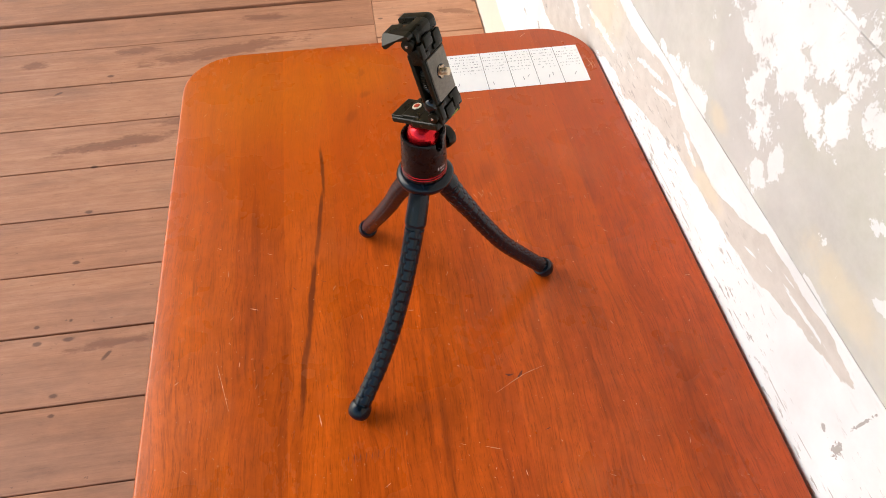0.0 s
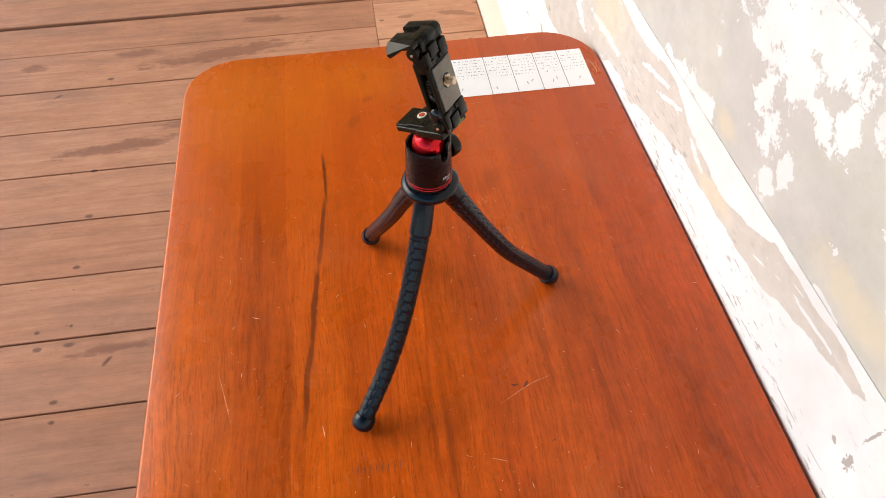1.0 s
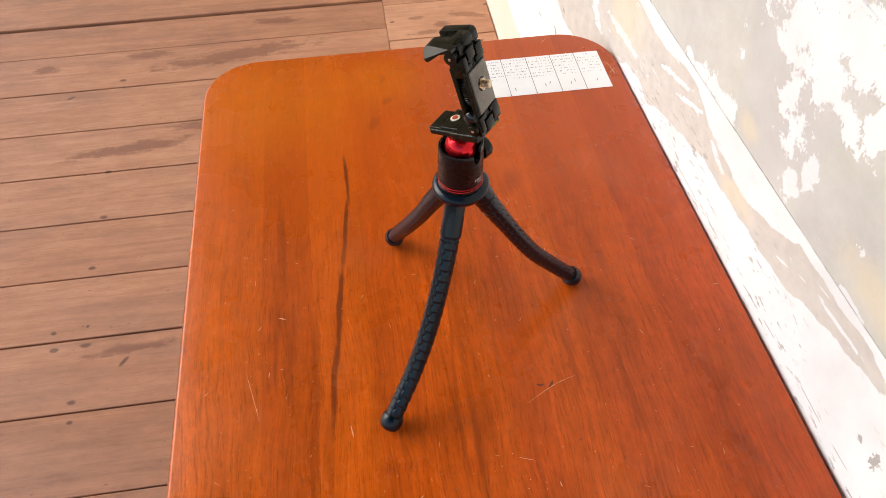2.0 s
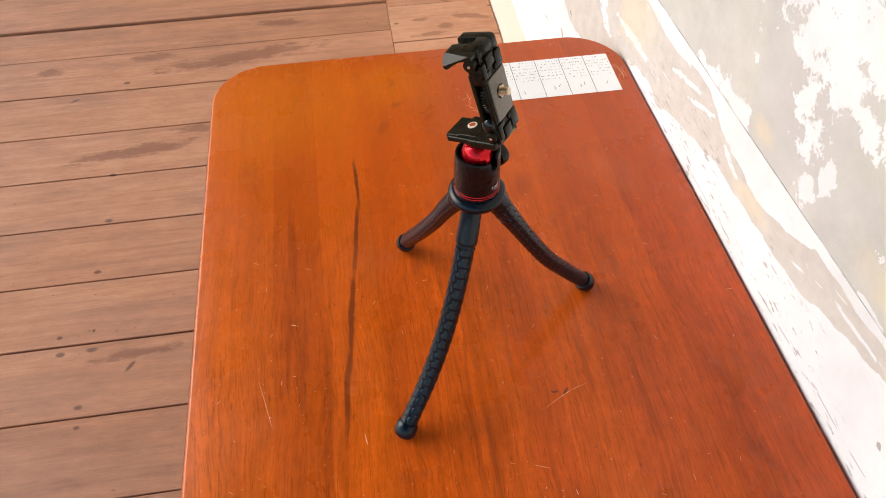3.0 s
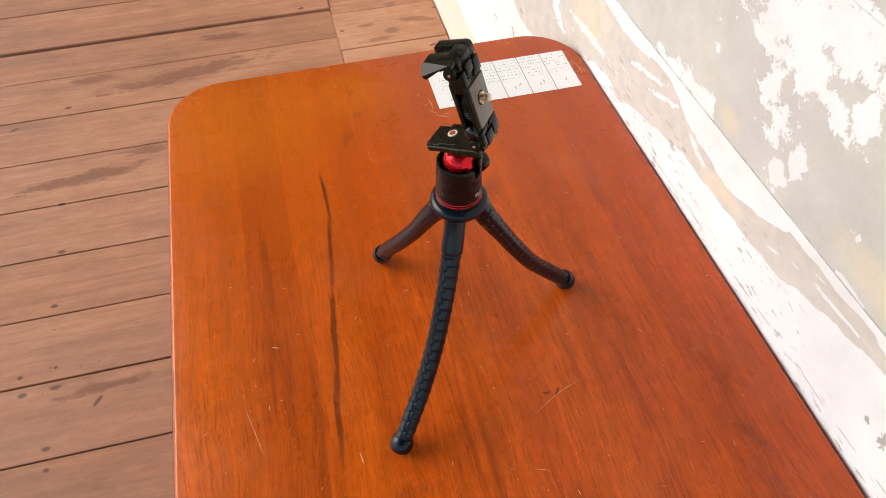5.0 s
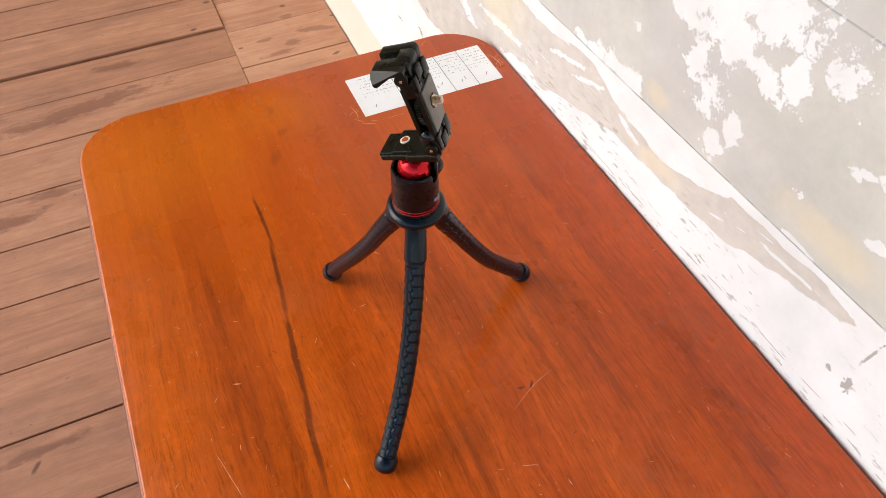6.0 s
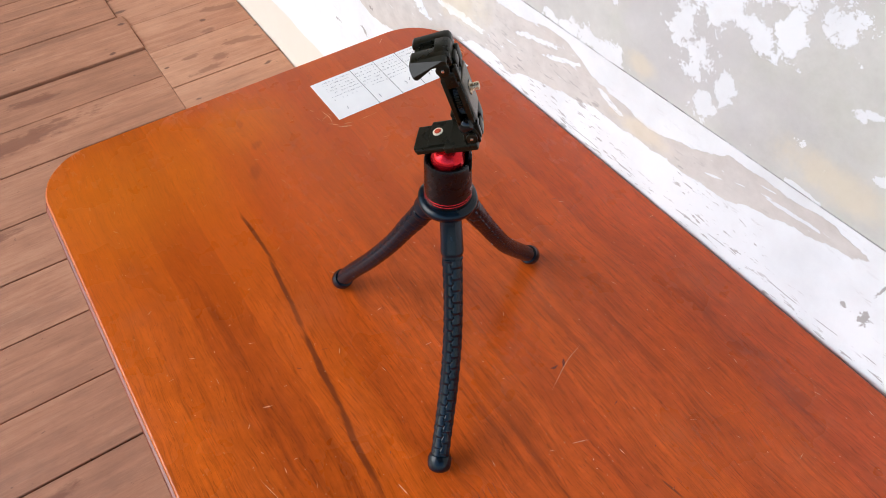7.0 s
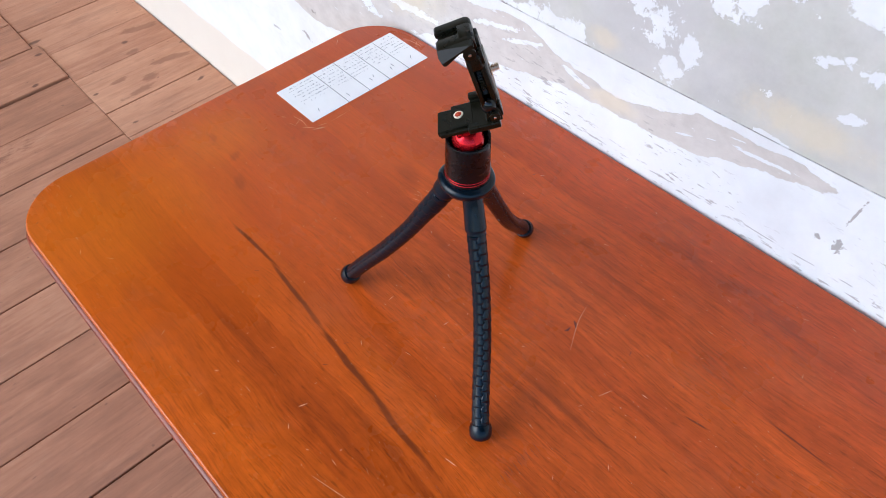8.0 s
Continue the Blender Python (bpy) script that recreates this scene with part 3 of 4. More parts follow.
def build_table():
    table = tagged(base("coffee_table", 0.08, 0.31, 0.0), "low varnished reddish-brown wooden table, scratched, with rounded corners", "table")
    bm = bmesh.new()
    edge = [(0.0072, 0.0), (0.0060, -0.0003), (0.0050, -0.0010), (0.0044, -0.0022), (0.0041, -0.0050), (0.0046, -0.0088), (0.0080, -0.0100)]
    rings = [[bm.verts.new((x, y, TOP + dz)) for x, y in outline(i)] for i, dz in edge]
    for a, b in zip(rings, rings[1:]):
        for k in range(len(a)):
            bm.faces.new((a[k], a[(k + 1) % len(a)], b[(k + 1) % len(a)], b[k]))
    bm.faces.new(rings[0])
    bm.faces.new(rings[-1][::-1])
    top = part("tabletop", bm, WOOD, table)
    # a darker moulding runs round under the top and stands a little proud of it
    bm = bmesh.new()
    lip = [(0.0085, -0.0095), (0.0046, -0.0097), (0.0018, -0.0104), (0.0004, -0.0122), (0.0, -0.0150), (0.0006, -0.0190), (0.0030, -0.0230), (0.0090, -0.0255)]
    rings = [[bm.verts.new((x, y, TOP + dz)) for x, y in outline(i)] for i, dz in lip]
    for a, b in zip(rings, rings[1:]):
        for k in range(len(a)):
            bm.faces.new((a[k], a[(k + 1) % len(a)], b[(k + 1) % len(a)], b[k]))
    bm.faces.new(rings[0])
    bm.faces.new(rings[-1][::-1])
    part("edge_moulding", bm, DARKWOOD, table, "dark red-brown rounded edge moulding")
    for x0, x1, y0, y1 in ((-0.13, -0.11, -0.16, 0.78), (0.27, 0.29, -0.16, 0.78), (-0.11, 0.27, -0.16, -0.14), (-0.11, 0.27, 0.76, 0.78)):
        bm = bmesh.new()
        box(bm, (x0, y0, 0.325), (x1, y1, TOP - 0.0258), 0.002)
        part("apron", bm, WOOD, table)
    for x in (-0.125, 0.285):
        for y in (-0.155, 0.775):
            bm = bmesh.new()
            rod(bm, (x, y, 0.0), (x, y, TOP - 0.0258), 0.019, 0.027, 20, 0.002)
            part("table_leg", bm, WOOD, table)
    return table, top


TABLE, TABLETOP = build_table()


def scratch(points, width, material, name="scratch"):
    """A shallow mark along a short line on the table."""
    bm = bmesh.new()
    line, _ = glide([(x, y, 0) for x, y in points], 9)
    left, right = [], []
    for n, p in enumerate(line):
        along = (line[min(n + 1, 8)] - line[max(n - 1, 0)]).normalized()
        side = Vector((-along.y, along.x, 0)) * width * 0.4 * (0.12 + math.sin(math.pi * min(1, max(0, n / 8))) * random.uniform(0.55, 1.1))
        left.append(bm.verts.new((p.x + side.x, p.y + side.y, TOP + 0.00012)))
        right.append(bm.verts.new((p.x - side.x, p.y - side.y, TOP + 0.00012)))
    for k in range(8):
        bm.faces.new((left[k], left[k + 1], right[k + 1], right[k]))
    part(name, bm, material, TABLETOP, smooth=False)


# ---- the tripod ----
AX, AY = 0.075, 0.398


def build_leg(tripod, foot, steps, phase, root, sleeve=0.175):
    """A bendable leg: a smooth sleeve, a scaly rubber skin and a round foot."""
    dx, dy = foot[0] - AX, foot[1] - AY
    reach = math.hypot(dx, dy)
    ux, uy = dx / reach, dy / reach
    pts = [(AX + ux * r - uy * s, AY + uy * r + ux * s, z) for r, z, s in steps]
    line, length = glide(pts, 420)
    rows = length / 0.0094

    def radius(n, a):
        s = n / 419
        thick = 0.0067 + (root - 0.0076) * max(0.0, 1 - s / 0.34)
        if s < sleeve:
            return thick + 0.0006 + 0.0011 * (s / sleeve) ** 1.5 - 0.0005 * max(0.0, (s - sleeve) / 0.010 + 1.0)
        if s < sleeve + 0.012:
            return thick + 0.0002
        row = s * rows
        turn = 6 * (a + phase) / math.tau + 0.085 * math.sin(math.tau * row)
        column = math.floor(turn - 0.5) % 2
        # each scale rises towards its lower end and drops to the next; a narrow groove parts the columns
        rise = (row + 0.5 * column) % 1.0
        rise = rise / 0.86 if rise < 0.86 else (1.0 - rise) / 0.14
        across = min(1.0, abs(math.sin(math.pi * (turn - 0.5))) * 3.4)
        return thick - 0.0001 + 0.0011 * across * (0.52 + 0.48 * rise)

    bm = bmesh.new()
    tube(bm, line, radius, 72)
    leg = part("leg", bm, RUBBER, tripod, "bendable black rubber leg with a scaly skin")
    end, before = line[-1], line[-31]
    along = (end - before).normalized()
    bm = bmesh.new()
    cap = [(0.0072, -0.0058), (0.0086, -0.0052), (0.0095, -0.0030), (0.0097, 0.0008), (0.0093, 0.0042), (0.0080, 0.0068), (0.0052, 0.0086), (0.0014, 0.0092)]
    lathe(bm, cap, 0, 0, 28)
    bm.transform(Matrix.Translation(end) @ along.to_track_quat("Z", "Y").to_matrix().to_4x4())
    part("foot", bm, RUBBER, leg)


# the clamp's own axes: x towards the jaw's tip, y towards the near side, leaning with the ball
CLAMP = Matrix.Translation((AX, AY, 0)) @ Matrix.Rotation(radians(143.1), 4, "Z")
LEAN = Matrix.Translation((-0.0069, 0, 0.6938)) @ Matrix.Rotation(radians(18.0), 4, "Y")


def build_clamp(tripod):
    B = CLAMP @ LEAN
    P = B @ Matrix.Rotation(radians(-6), 4, "Z")
    # mounting plate
    bm = bmesh.new()
    box(bm, (0.0140, -0.0128, -0.0348), (0.0302, 0.0100, -0.0297), 0.0006)
    box(bm, (0.0285, -0.0108, -0.0352), (0.0402, 0.0104, -0.0306), 0.0006)
    box(bm, (0.0150, 0.0088, -0.0356), (0.0390, 0.0122, -0.0316), 0.0010)
    box(bm, (-0.0050, -0.0138, -0.0356), (0.0182, 0.0148, -0.0300), 0.0012)
    box(bm, (0.0170, -0.0100, -0.0368), (0.0330, 0.0100, -0.0345), 0.0006)
    bm.transform(P)
    plate = part("mounting_plate", bm, PLASTIC, tripod, "black quick-release plate", False)
    bm = bmesh.new()
    for z0, z1 in ((-0.0310, -0.0275), (-0.0268, -0.0240)):
        box(bm, (0.0075, -0.0160, z0), (0.0155, -0.0105, z1), 0.0006)
    box(bm, (0.0080, -0.0155, -0.0310), (0.0150, -0.0110, -0.0242), 0.0003)
    bm.transform(P)
    part("catch", bm, PLASTIC, plate)
    for name, r, z, sides, material, label in (("screw_cup", 0.0036, -0.0290, 32, CREAM, "cream ring round a screw hole"), ("screw_head", 0.0024, -0.0286, 7, RUST, "red-brown screw head")):
        bm = bmesh.new()
        rod(bm, (0.0243, -0.0018, -0.0305), (0.0243, -0.0018, z), r, sides=sides, bevel=0.0002)
        bm.transform(P)
        part(name, bm, material, plate, label, False)
    # body: two long rails with a slot between them, a core and two end blocks
    bm = bmesh.new()
    box(bm, (-0.0060, -0.0155, -0.0185), (-0.0026, 0.0094, 0.0165), 0.0006)
    box(bm, (-0.0032, -0.0155, -0.0200), (0.0050, 0.0030, 0.0200), 0.0006)
    box(bm, (0.0018, 0.0005, -0.0205), (0.0050, 0.0110, 0.0205), 0.0012)
    box(bm, (-0.0056, -0.0155, 0.0118), (0.0048, 0.0106, 0.0252), 0.0022, 3)
    box(bm, (-0.0056, -0.0160, -0.0250), (0.0046, 0.0098, -0.0140), 0.0018, 3)
    bm.transform(B)
    body = part("clamp_body", bm, PLASTIC, tripod, "black folding phone clamp body")
    # knuckles of the two hinges, flush with the outer face and parted by narrow gaps
    for z0, z1, step in ((0.0160, 0.0268, 1), (-0.0302, -0.0186, -1)):
        for y0, y1 in ((0.0052, 0.0100), (-0.0155, -0.0072)):
            bm = bmesh.new()
            box(bm, (-0.0072, y0, z0), (-0.0040, y1, z1), 0.0009)
            tall = (z0, z0 + 0.0036) if step > 0 else (z1 - 0.0036, z1)
            box(bm, (-0.0070, min(y0, 0.0012) if y0 > 0 else y0, tall[0]), (-0.0042, y1 if y0 > 0 else -0.0046, tall[1]), 0.0006)
            bm.transform(B)
            part("knuckle", bm, PLASTIC, body)
        bm = bmesh.new()
        if step > 0:
            box(bm, (-0.0072, -0.0058, 0.0212), (-0.0040, 0.0038, 0.0290), 0.0009)
        else:
            box(bm, (-0.0072, -0.0058, -0.0330), (-0.0040, 0.0038, -0.0240), 0.0009)
        bm.transform(B)
        part("tongue", bm, PLASTIC, body)
    bm = bmesh.new()
    box(bm, (-0.0076, -0.0138, -0.0172), (-0.0058, 0.0074, 0.0148), 0.0008)
    bm.transform(B)
    part("pad", bm, GREY, body, "grey rubber pad")
    bm = bmesh.new()
    rod(bm, (-0.0070, -0.0030, 0.001), (-0.00785, -0.0030, 0.001), 0.0050, sides=24, bevel=0.0002)
    bm.transform(B)
    part("screw_recess", bm, METAL, body)
    bm = bmesh.new()
    ring = [(-0.0030 + math.cos(math.tau * k / 60) * 0.0040 * (1 + 0.16 * math.cos(5 * math.tau * k / 60)), 0.001 + math.sin(math.tau * k / 60) * 0.0040 * (1 + 0.16 * math.cos(5 * math.tau * k / 60))) for k in range(60)]
    lower, upper = [bm.verts.new((-0.0072, a, b)) for a, b in ring], [bm.verts.new((-0.0084, a, b)) for a, b in ring]
    for k in range(60):
        bm.faces.new((lower[k], lower[(k + 1) % 60], upper[(k + 1) % 60], upper[k]))
    bm.faces.new(upper)
    bm.faces.new(lower[::-1])
    rod(bm, (-0.0078, -0.0030, 0.001), (-0.0138, -0.0030, 0.001), 0.0018, sides=20)
    for k in range(5):
        rod(bm, (-0.0090 - 0.001 * k, -0.0030, 0.001), (-0.0095 - 0.001 * k, -0.0030, 0.001), 0.0027, sides=20, bevel=0.0001)
    bm.transform(B)
    part("mounting_screw", bm, BRASS, body, "pale brass threaded screw in a lobed nut", smooth=True)
    # ridged wheel between the two faces
    bm = bmesh.new()
    teeth = 48
    sides = teeth * 4
    rings = []
    for x, r in ((-0.0024, 0.0142), (-0.0019, 0.0150), (0.0009, 0.0150), (0.0015, 0.0142)):
        rings.append([bm.verts.new((x, -0.0050 + math.cos(math.tau * k / sides) * (r - (0.0008 if k % 4 > 1 else 0.0)), -0.001 + math.sin(math.tau * k / sides) * (r - (0.0008 if k % 4 > 1 else 0.0)))) for k in range(sides)])
    for a, b in zip(rings, rings[1:]):
        for k in range(sides):
            bm.faces.new((a[k], a[(k + 1) % sides], b[(k + 1) % sides], b[k]))
    bm.faces.new(rings[0])
    bm.faces.new(rings[-1][::-1])
    bm.transform(B)
    part("ridged_wheel", bm, PLASTIC, body, smooth=False)
    # hinges with round caps and steel pins
    for x, z, r, y in ((0.0003, 0.0282, 0.0043, 0.0132), (-0.0012, -0.0262, 0.0037, 0.0142)):
        bm = bmesh.new()
        rod(bm, (x, -0.0158, z), (x, y - 0.002, z), r * 0.92, sides=28, bevel=0.0003)
        rod(bm, (x, y - 0.0022, z), (x, y, z), r, sides=36, bevel=0.0005)
        bm.transform(B)
        hinge = part("hinge", bm, PLASTIC, body)
        bm = bmesh.new()
        rod(bm, (x, y - 0.0006, z), (x, y + 0.0005, z), 0.0011, sides=16, bevel=0.0003)
        bm.transform(B)
        part("pin", bm, STEEL, body, "steel hinge pin")
    # glossy rounded neck over the lower hinge
    bm = bmesh.new()
    bmesh.ops.create_uvsphere(bm, u_segments=40, v_segments=24, radius=1.0, matrix=Matrix.Translation((0.0006, 0.0080, -0.0192)) @ Matrix.Diagonal((0.0056, 0.0046, 0.0062, 1)))
    bm.transform(B)
    part("neck", bm, GLOSS, body, "glossy black rounded neck")
    # rounded ears on the plate's hinge
    bm = bmesh.new()
    prism(bm, [(-0.0058, -0.0330), (0.0060, -0.0330), (0.0040, -0.0250), (0.0028, -0.0205), (-0.0010, -0.0190), (-0.0042, -0.0205), (-0.0060, -0.0260)], 0.0062, 0.0108, 0.0008)
    prism(bm, [(-0.0058, -0.0330), (0.0040, -0.0330), (0.0040, -0.0250), (0.0028, -0.0220), (-0.0010, -0.0210), (-0.0042, -0.0220), (-0.0060, -0.0260)], -0.0180, -0.0140, 0.0008)
    bm.transform(B)
    part("ear", bm, PLASTIC, body)
    bm = bmesh.new()
    box(bm, (-0.0061, -0.0130, -0.0342), (-0.0052, -0.0020, -0.0332))
    bm.transform(B)
    part("print_bar", bm, LIME, body, "yellow-green printed bar", False)
    # upper jaw: two prongs, a back and a recessed floor make its window
    long = [(-0.0052, 0.0270), (-0.0052, 0.0335), (-0.0040, 0.0356), (-0.0015, 0.0364), (0.0180, 0.0360), (0.0194, 0.0350), (0.0196, 0.0325), (0.0178, 0.0278), (0.0160, 0.0272), (0.0058, 0.0312), (0.0040, 0.0270)]
    short = [(-0.0052, 0.0270), (-0.0052, 0.0335), (-0.0040, 0.0356), (-0.0015, 0.0364), (0.0180, 0.0360), (0.0194, 0.0350), (0.0194, 0.0318), (0.0050, 0.0318), (0.0040, 0.0270)]
    back = [(-0.0052, 0.0240), (-0.0052, 0.0335), (-0.0040, 0.0356), (-0.0015, 0.0364), (0.0042, 0.0363), (0.0042, 0.0290), (0.0030, 0.0240)]
    bm = bmesh.new()
    far = [(-0.0040, 0.0334), (-0.0040, 0.0356), (-0.0015, 0.0364), (0.0100, 0.0362), (0.0180, 0.0360), (0.0194, 0.0350), (0.0196, 0.0325), (0.0178, 0.0278), (0.0160, 0.0272), (0.0058, 0.0326)]
    prism(bm, long, -0.0015, 0.0082, 0.0004)
    prism(bm, short, -0.0168, -0.0095, 0.0006)
    prism(bm, back, -0.0100, 0.0045, 0.0004)
    box(bm, (0.0038, -0.0100, 0.0318), (0.0180, 0.0045, 0.0332), 0.0003)
    bm.transform(B)
    jaw = part("jaw", bm, PLASTIC, body, "black clamp jaw with a square window")
    # the jaw's near end is cut by one slanting plane
    bm = bmesh.new()
    prism(bm, far, 0.0081, 0.0148)
    a, b, c = Vector((-0.001, 0.0146, 0.0361)), Vector((0.0196, 0.0082, 0.0361)), Vector((0.0196, 0.0150, 0.0290))
    across = (b - a).cross(c - a).normalized()
    if across.z < 0:
        across = -across
    cut = bmesh.ops.bisect_plane(bm, geom=[*bm.verts, *bm.edges, *bm.faces], plane_co=a, plane_no=across, clear_outer=True)["geom_cut"]
    bmesh.ops.contextual_create(bm, geom=[e for e in cut if isinstance(e, bmesh.types.BMEdge)])
    bm.transform(B)
    part("jaw_tip", bm, PLASTIC, jaw, smooth=False)


def build_tripod():
    tripod = tagged(base("tripod", AX, AY, TOP), "small black tripod with bent rubber legs and phone clamp", "tripod")
    build_leg(tripod, (0.0, 0.300), [(0.0100, 0.600, 0.0015), (0.0155, 0.584, 0.0033), (0.029, 0.556, 0.0052), (0.0435, 0.5295, 0.0067), (0.0587, 0.5015, 0.0070), (0.0742, 0.4755, 0.0060),
                                     (0.0900, 0.4520, 0.0040), (0.1070, 0.4330, 0.0018), (0.1205, 0.4196, 0.0005)], 0.0, 0.0082)
    build_leg(tripod, (0.1985, 0.4316), [(0.0095, 0.600, 0.0), (0.0225, 0.573, -0.0022), (0.0385, 0.5435, -0.0027), (0.0555, 0.5130, -0.0027), (0.0742, 0.4820, -0.0016), (0.0955, 0.4535, 0.0006), (0.1230, 0.4196, 0.0012)], 0.4, 0.0098, 0.10)
    build_leg(tripod, (0.0236, 0.511), [(0.0095, 0.600, 0.0010), (0.0215, 0.574, 0.0035), (0.0335, 0.5535, 0.0055), (0.0505, 0.5235, 0.0062), (0.0760, 0.4845, 0.0055), (0.1030, 0.4465, 0.0020), (0.120, 0.4205, 0.0)], 0.9, 0.0098, 0.10)

    def lobes(r, z, a):
        return r * (1 + 0.075 * max(math.cos(a - t) ** 10 if math.cos(a - t) > 0 else 0 for t in (math.atan2(0.0336, 0.1235), math.atan2(0.113, -0.0514)))), z

    bm = bmesh.new()
    lathe(bm, [(0.0150, 0.5922), (0.0188, 0.5932), (0.0204, 0.5950), (0.0214, 0.5974), (0.0216, 0.5990), (0.0213, 0.6003), (0.0202, 0.6016), (0.0190, 0.6025), (0.0174, 0.6032), (0.0160, 0.6034)], AX, AY, 96, lobes)
    part("collar", bm, RUBBER, tripod, "black rubber collar joining the legs")

    def rim(r, z, a):
        if z < 0.631:
            return r, z
        # the front half of the rim is cut low, the back half stands up to the plate
        off = abs((a - radians(-135) + math.pi) % math.tau - math.pi)
        z += 0.0048 + 0.0012 * max(0.0, math.cos(off)) + 0.0046 * min(1.0, max(0.0, (off - 1.60) / 0.10))
        slot = (a - radians(-52) + math.pi) % math.tau - math.pi
        if abs(slot) < 0.19:
            z = min(z, 0.6318 + 0.0030 * (abs(slot) / 0.19) ** 4)
        return r, z

    bm = bmesh.new()
    lathe(bm, [(0.0164, 0.6030), (0.0172, 0.6036), (0.0172, 0.6058), (0.0168, 0.6061), (0.0168, 0.6067), (0.0172, 0.6070), (0.0172, 0.6082), (0.0168, 0.6085), (0.0168, 0.6093), (0.0172, 0.6096), (0.0171, 0.616),
               (0.0168, 0.6265), (0.0166, 0.6312), (0.0164, 0.6336), (0.0160, 0.6344), (0.0146, 0.6344), (0.0141, 0.6337), (0.0140, 0.6312), (0.0140, 0.628), (0.0140, 0.618), (0.0138, 0.612)], AX, AY, 192, rim)
    head = part("ball_head", bm, METAL, tripod, "black metal ball head with a slot in its rim")
    for z in (0.6061, 0.6085):
        bm = bmesh.new()
        lathe(bm, [(0.0160, z - 0.0002), (0.0171, z), (0.0173, z + 0.0004), (0.0171, z + 0.0008), (0.0160, z + 0.0010)], AX, AY, 72)
        part("ring", bm, RED, head, "thin red ring")
    for k, (w, h) in enumerate(((0.0011, 0.0013), (0.0005, 0.0013), (0.0011, 0.0008), (0.0011, 0.0008), (0.0011, 0.0008))):
        a = radians(-58) + 0.095 * k
        bm = bmesh.new()
        box(bm, (-0.00012, -w / 2, -0.0011), (0.00012, w / 2, -0.0011 + 2 * h))
        bm.transform(Matrix.Translation((AX + 0.0171 * math.cos(a), AY + 0.0171 * math.sin(a), 0.6155)) @ Matrix.Rotation(a, 4, "Z"))
        part("print_bar", bm, WHITE, head, "white printed bar", False)
    bm = bmesh.new()
    box(bm, (-0.00012, -0.0020, -0.0004), (0.00012, 0.0020, 0.0004))
    bm.transform(Matrix.Translation((AX + 0.0171 * math.cos(-0.76), AY + 0.0171 * math.sin(-0.76), 0.6125)) @ Matrix.Rotation(-0.76, 4, "Z"))
    part("print_bar", bm, WHITE, head, "white printed bar", False)
    bm = bmesh.new()
    bmesh.ops.create_uvsphere(bm, u_segments=56, v_segments=32, radius=0.0118, matrix=Matrix.Translation((AX, AY, 0.6385)))
    neck = CLAMP @ LEAN
    rod(bm, neck @ Vector((0.0232, 0, -0.0440)), neck @ Vector((0.0232, 0, -0.0352)), 0.0060, 0.0078, 36, 0.0004)
    part("ball", bm, RED, head, "shiny red ball with a short neck")
    bm = bmesh.new()
    d = Vector((0.83, 0.56, 0)).normalized()
    c = Vector((AX, AY, 0.6235))
    rod(bm, c + d * 0.0150, c + d * 0.0190, 0.004, sides=20)
    rod(bm, c + d * 0.0182, c + d * 0.0262, 0.0088, 0.0082, 36, 0.0014)
    part("lock_knob", bm, PLASTIC, head)
    build_clamp(tripod)
    return tripod


build_tripod()


# ---- the printed strip of paper ----
def build_paper():
    sheet = tagged(base("paper_strip", 0.231, 0.763, TOP), "white printed card strip with five ruled columns stuck on the table", "paper")
    x0, x1, y0, y1 = 0.1385, 0.3240, 0.7250, 0.8010
    bm = bmesh.new()
    box(bm, (x0, y0, TOP + 0.0001), (x1, y1, TOP + 0.0005))
    part("card", bm, PAPER, sheet, smooth=False)
    columns = [x0, 0.1940, 0.2270, 0.2595, 0.2915, x1]
    for x in columns[1:-1]:
        bm = bmesh.new()
        box(bm, (x - 0.0003, y0, TOP + 0.0005), (x + 0.0003, y1, TOP + 0.00062))
        part("ruled_line", bm, INK, sheet, smooth=False)
    bm = bmesh.new()
    rng = random.Random(4)
    for left, right in zip(columns, columns[1:]):
        start = max(left, right - 0.0450) + 0.002
        for row in range(7):
            y = y1 - 0.005 - row * 0.0060 + rng.uniform(-0.0006, 0.0006)
            x = start + (rng.uniform(0, 0.012) if row in (0, 4) else 0)
            while x < right - 0.003:
                w = rng.uniform(0.0004, 0.0010)
                if rng.random() < (0.80 if row < 6 else 0.5):
                    h = rng.uniform(0.0005, 0.0013)
                    box(bm, (x, y - h, TOP + 0.0005), (x + w, y + h * 0.6, TOP + 0.0006))
                x += w + rng.choice((0.0006, 0.0008, 0.0012, 0.0020, 0.0034))
        for k in range(rng.choice((1, 1, 2))):
            x = (left + right) / 2 + rng.uniform(-0.010, 0.010)
            m = Matrix.Translation((x, y0 + rng.uniform(0.012, 0.020), 0)) @ Matrix.Rotation(rng.uniform(-0.6, 0.1), 4, "Z")
            box(bm, (-0.0004, -0.003, TOP + 0.0005), (0.0004, 0.003, TOP + 0.0006), m=m)
    part("printing", bm, FAINT, sheet, "rows of small dark printed marks", False)


build_paper()

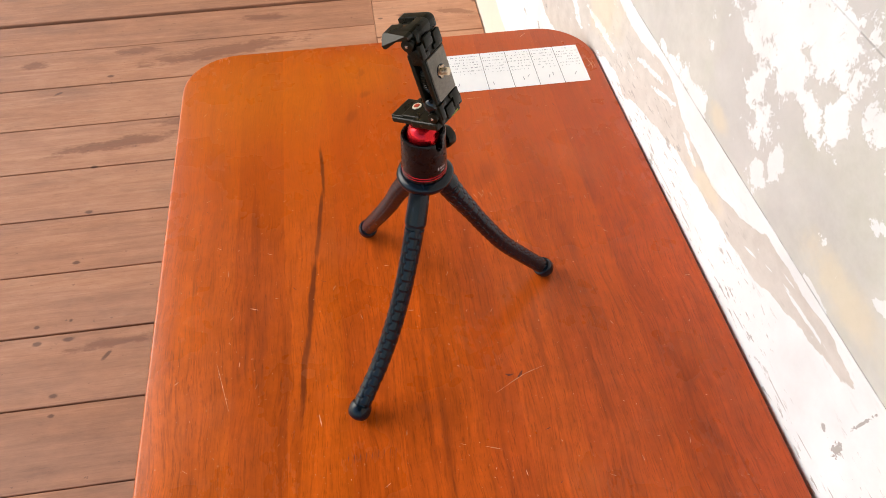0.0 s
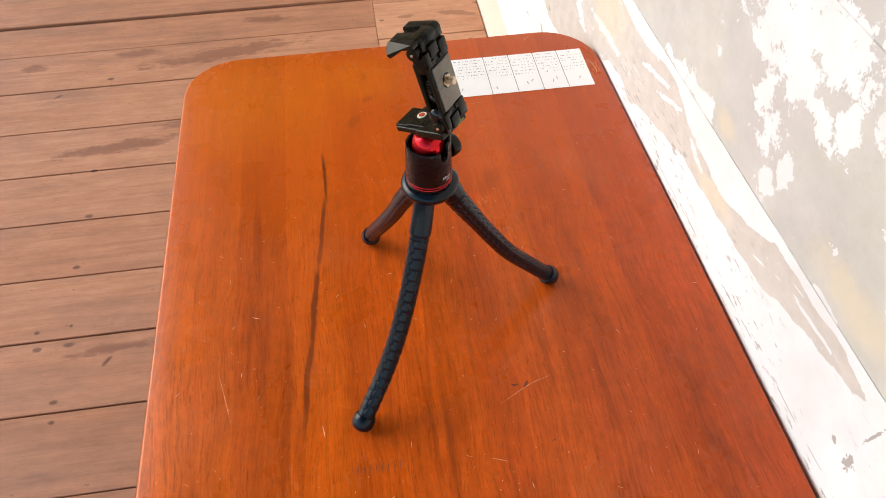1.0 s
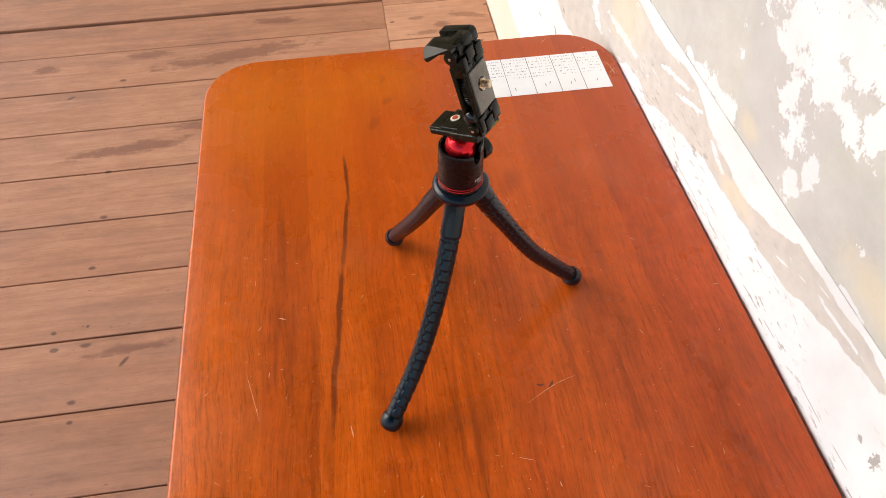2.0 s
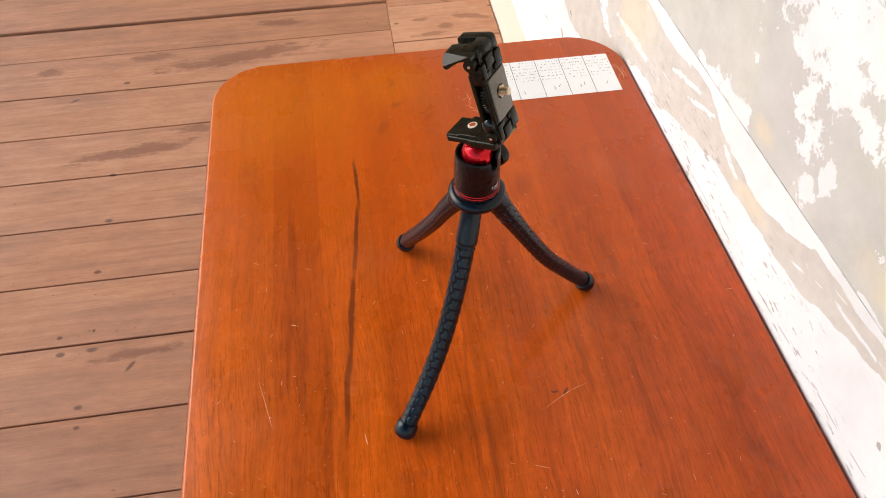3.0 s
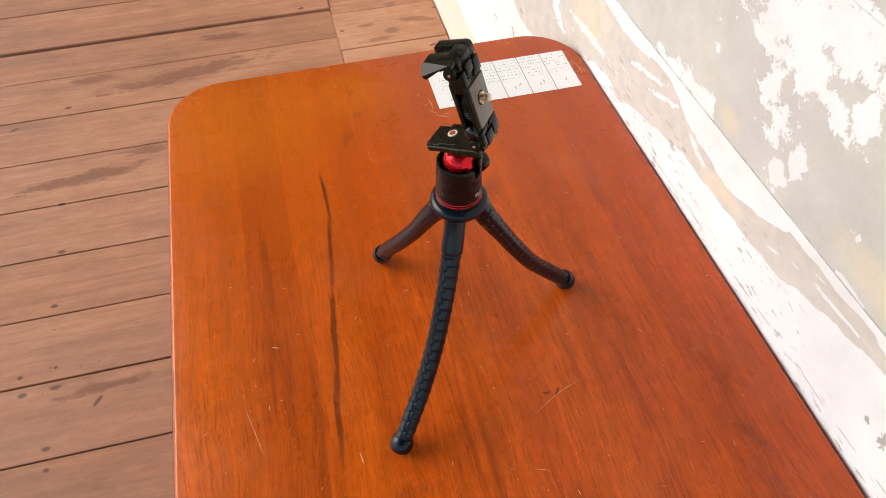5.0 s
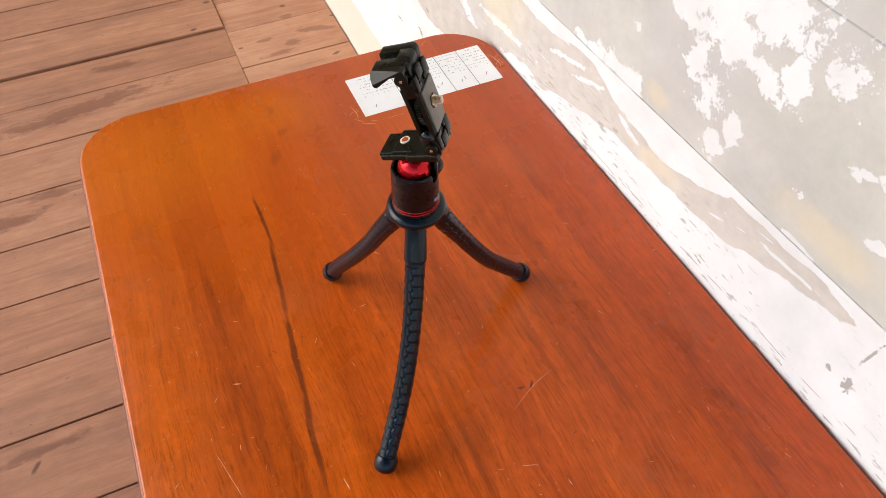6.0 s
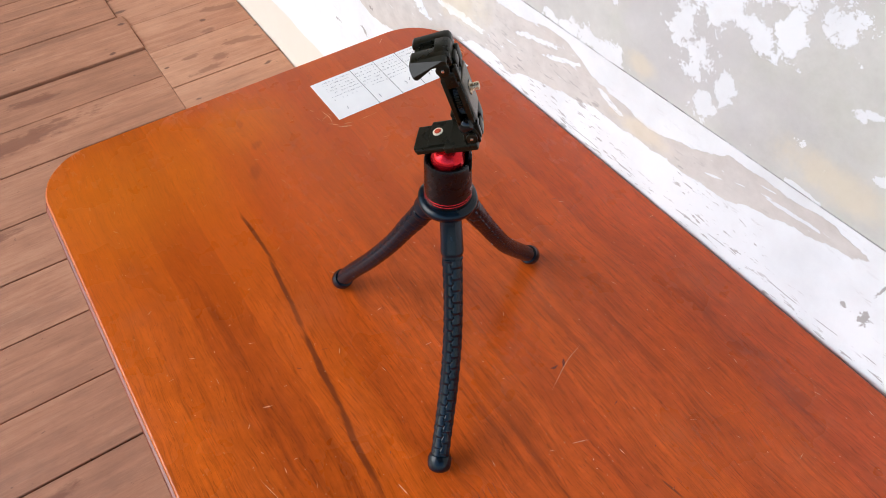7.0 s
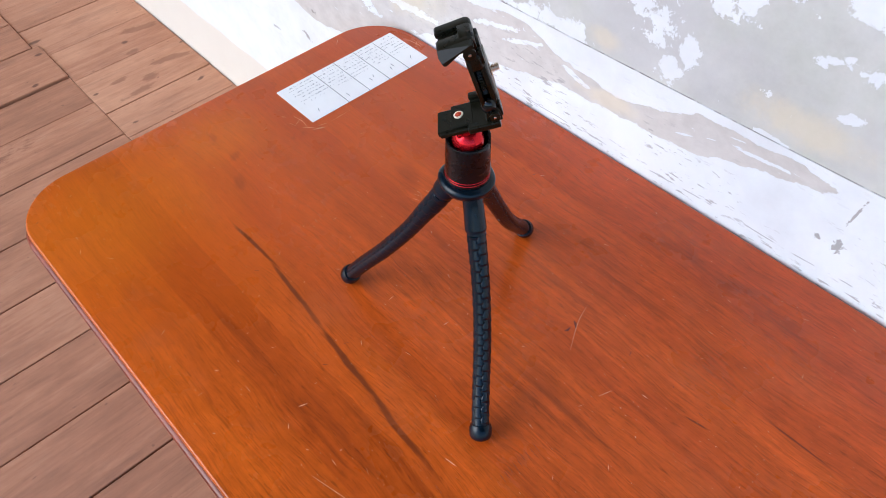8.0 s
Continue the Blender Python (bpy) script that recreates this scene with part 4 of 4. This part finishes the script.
# ---- marks on the table ----
random.seed(5)
for pts, width, material in (
        [((-0.096, 0.430), (-0.088, 0.427)), 0.0012, SCRATCH], [((-0.034, 0.307), (-0.032, 0.295)), 0.0014, SCRATCH], [((-0.125, 0.372), (-0.112, 0.32)), 0.0007, SCRATCH],
        [((0.122, 0.305), (0.150, 0.320), (0.172, 0.327)), 0.0007, SCRATCH], [((0.134, 0.323), (0.1375, 0.3215), (0.142, 0.322)), 0.0026, GOUGE], [((0.144, 0.3175), (0.147, 0.320), (0.150, 0.3245)), 0.0036, GOUGE],
        [((0.128, 0.752), (0.131, 0.735), (0.128, 0.722)), 0.0013, SCRATCH], [((0.120, 0.735), (0.131, 0.741)), 0.0010, SCRATCH], [((0.131, 0.715), (0.146, 0.708)), 0.0024, SCRATCH], [((0.124, 0.727), (0.135, 0.716)), 0.0014, SCRATCH], [((0.140, 0.716), (0.150, 0.713)), 0.0012, SCRATCH],
        [((0.330, 0.775), (0.334, 0.755), (0.331, 0.745)), 0.0013, SCRATCH], [((0.336, 0.768), (0.338, 0.750)), 0.0009, SCRATCH], [((0.327, 0.752), (0.337, 0.762)), 0.0009, SCRATCH],
        [((0.155, 0.712), (0.185, 0.7125)), 0.0006, SCRATCH], [((0.255, 0.830), (0.264, 0.838)), 0.0009, SCRATCH], [((0.104, 0.257), (0.118, 0.252)), 0.0007, SCRATCH]):
    scratch(pts, width, material)
for k in range(9):
    x = -0.012 + 0.005 * k
    scratch(((x, 0.257), (x + 0.0006, 0.262), (x + 0.0015, 0.267)), 0.0006, GOUGE)
for k in range(14):
    x, y = random.choice(((0.152, 0.545), (-0.13, 0.70), (-0.148, 0.73), (0.345 - 0.014, 0.76), (0.127, 0.735), (-0.134, 0.467), (0.05, 0.66)))
    x, y, a = x + random.gauss(0, 0.008), y + random.gauss(0, 0.010), random.uniform(0.8, 2.3)
    scratch(((x, y), (x + 0.008 * math.cos(a), y + 0.008 * math.sin(a))), 0.0006, SCRATCH)
rng = random.Random(9)
for k in range(330):
    x, y = rng.uniform(-0.175, 0.335), rng.uniform(0.12, 0.83)
    if 0.13 < x < 0.33 and 0.715 < y < 0.81:
        continue
    a, n = rng.uniform(0, math.tau), rng.choice((0.0009, 0.0013, 0.002, 0.003, 0.006))
    scratch(((x, y), (x + n * math.cos(a), y + n * math.sin(a))), rng.uniform(0.0004, 0.0010), SCRATCH if rng.random() < 0.8 else GOUGE)

# ---- the floorboards ----
def build_planks():
    seams = [-2.6 + 0.1309 * k for k in range(23)]
    seams = [y for y in seams if y < 0.44]
    west = [*seams, 0.4665, 0.600, 0.732, 0.860, 0.991, 1.119, 1.249, 1.383, 1.514, 1.630, 1.780, 1.903, 1.978]
    east = [*seams, 0.4665, 0.600, 0.732, 0.860, 0.991, 1.119, 1.249, 1.365, 1.462, 1.607, 1.7345, 1.865, 1.980]
    more = [1.978 + 0.131 * k for k in range(1, 20)]
    rng = random.Random(3)
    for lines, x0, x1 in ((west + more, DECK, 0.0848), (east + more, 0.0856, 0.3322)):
        for a, b in zip(lines, lines[1:]):
            bm = bmesh.new()
            gap = rng.choice((0.0006, 0.0009, 0.0013)) if x0 < 0 else rng.choice((0.0003, 0.0005, 0.0008))
            if x0 < 0 and 1.37 < a < 1.52:
                gap = 0.0003
            # the butt joint steps aside beyond the last worn boards
            left = 0.0704 if x0 > 0 and a > 1.72 else x0
            right = 0.0696 if x0 < 0 and a > 1.77 else x1
            lift = 0.005 if x0 < 0 and a > 1.62 else 0.0
            wide = 0.0035 if abs(b - 1.630) < 0.001 and x0 < 0 else 0.0
            box(bm, (left, a + gap, -0.026), (right, b - gap - wide, rng.uniform(-0.0018, 0.0) + lift), 0.0028 if lift else 0.0010, 2 if lift else 1)
            finish("floorboard", bm, PLANK if x0 < 0 else SANDY_LIT, FLOOR)


build_planks()
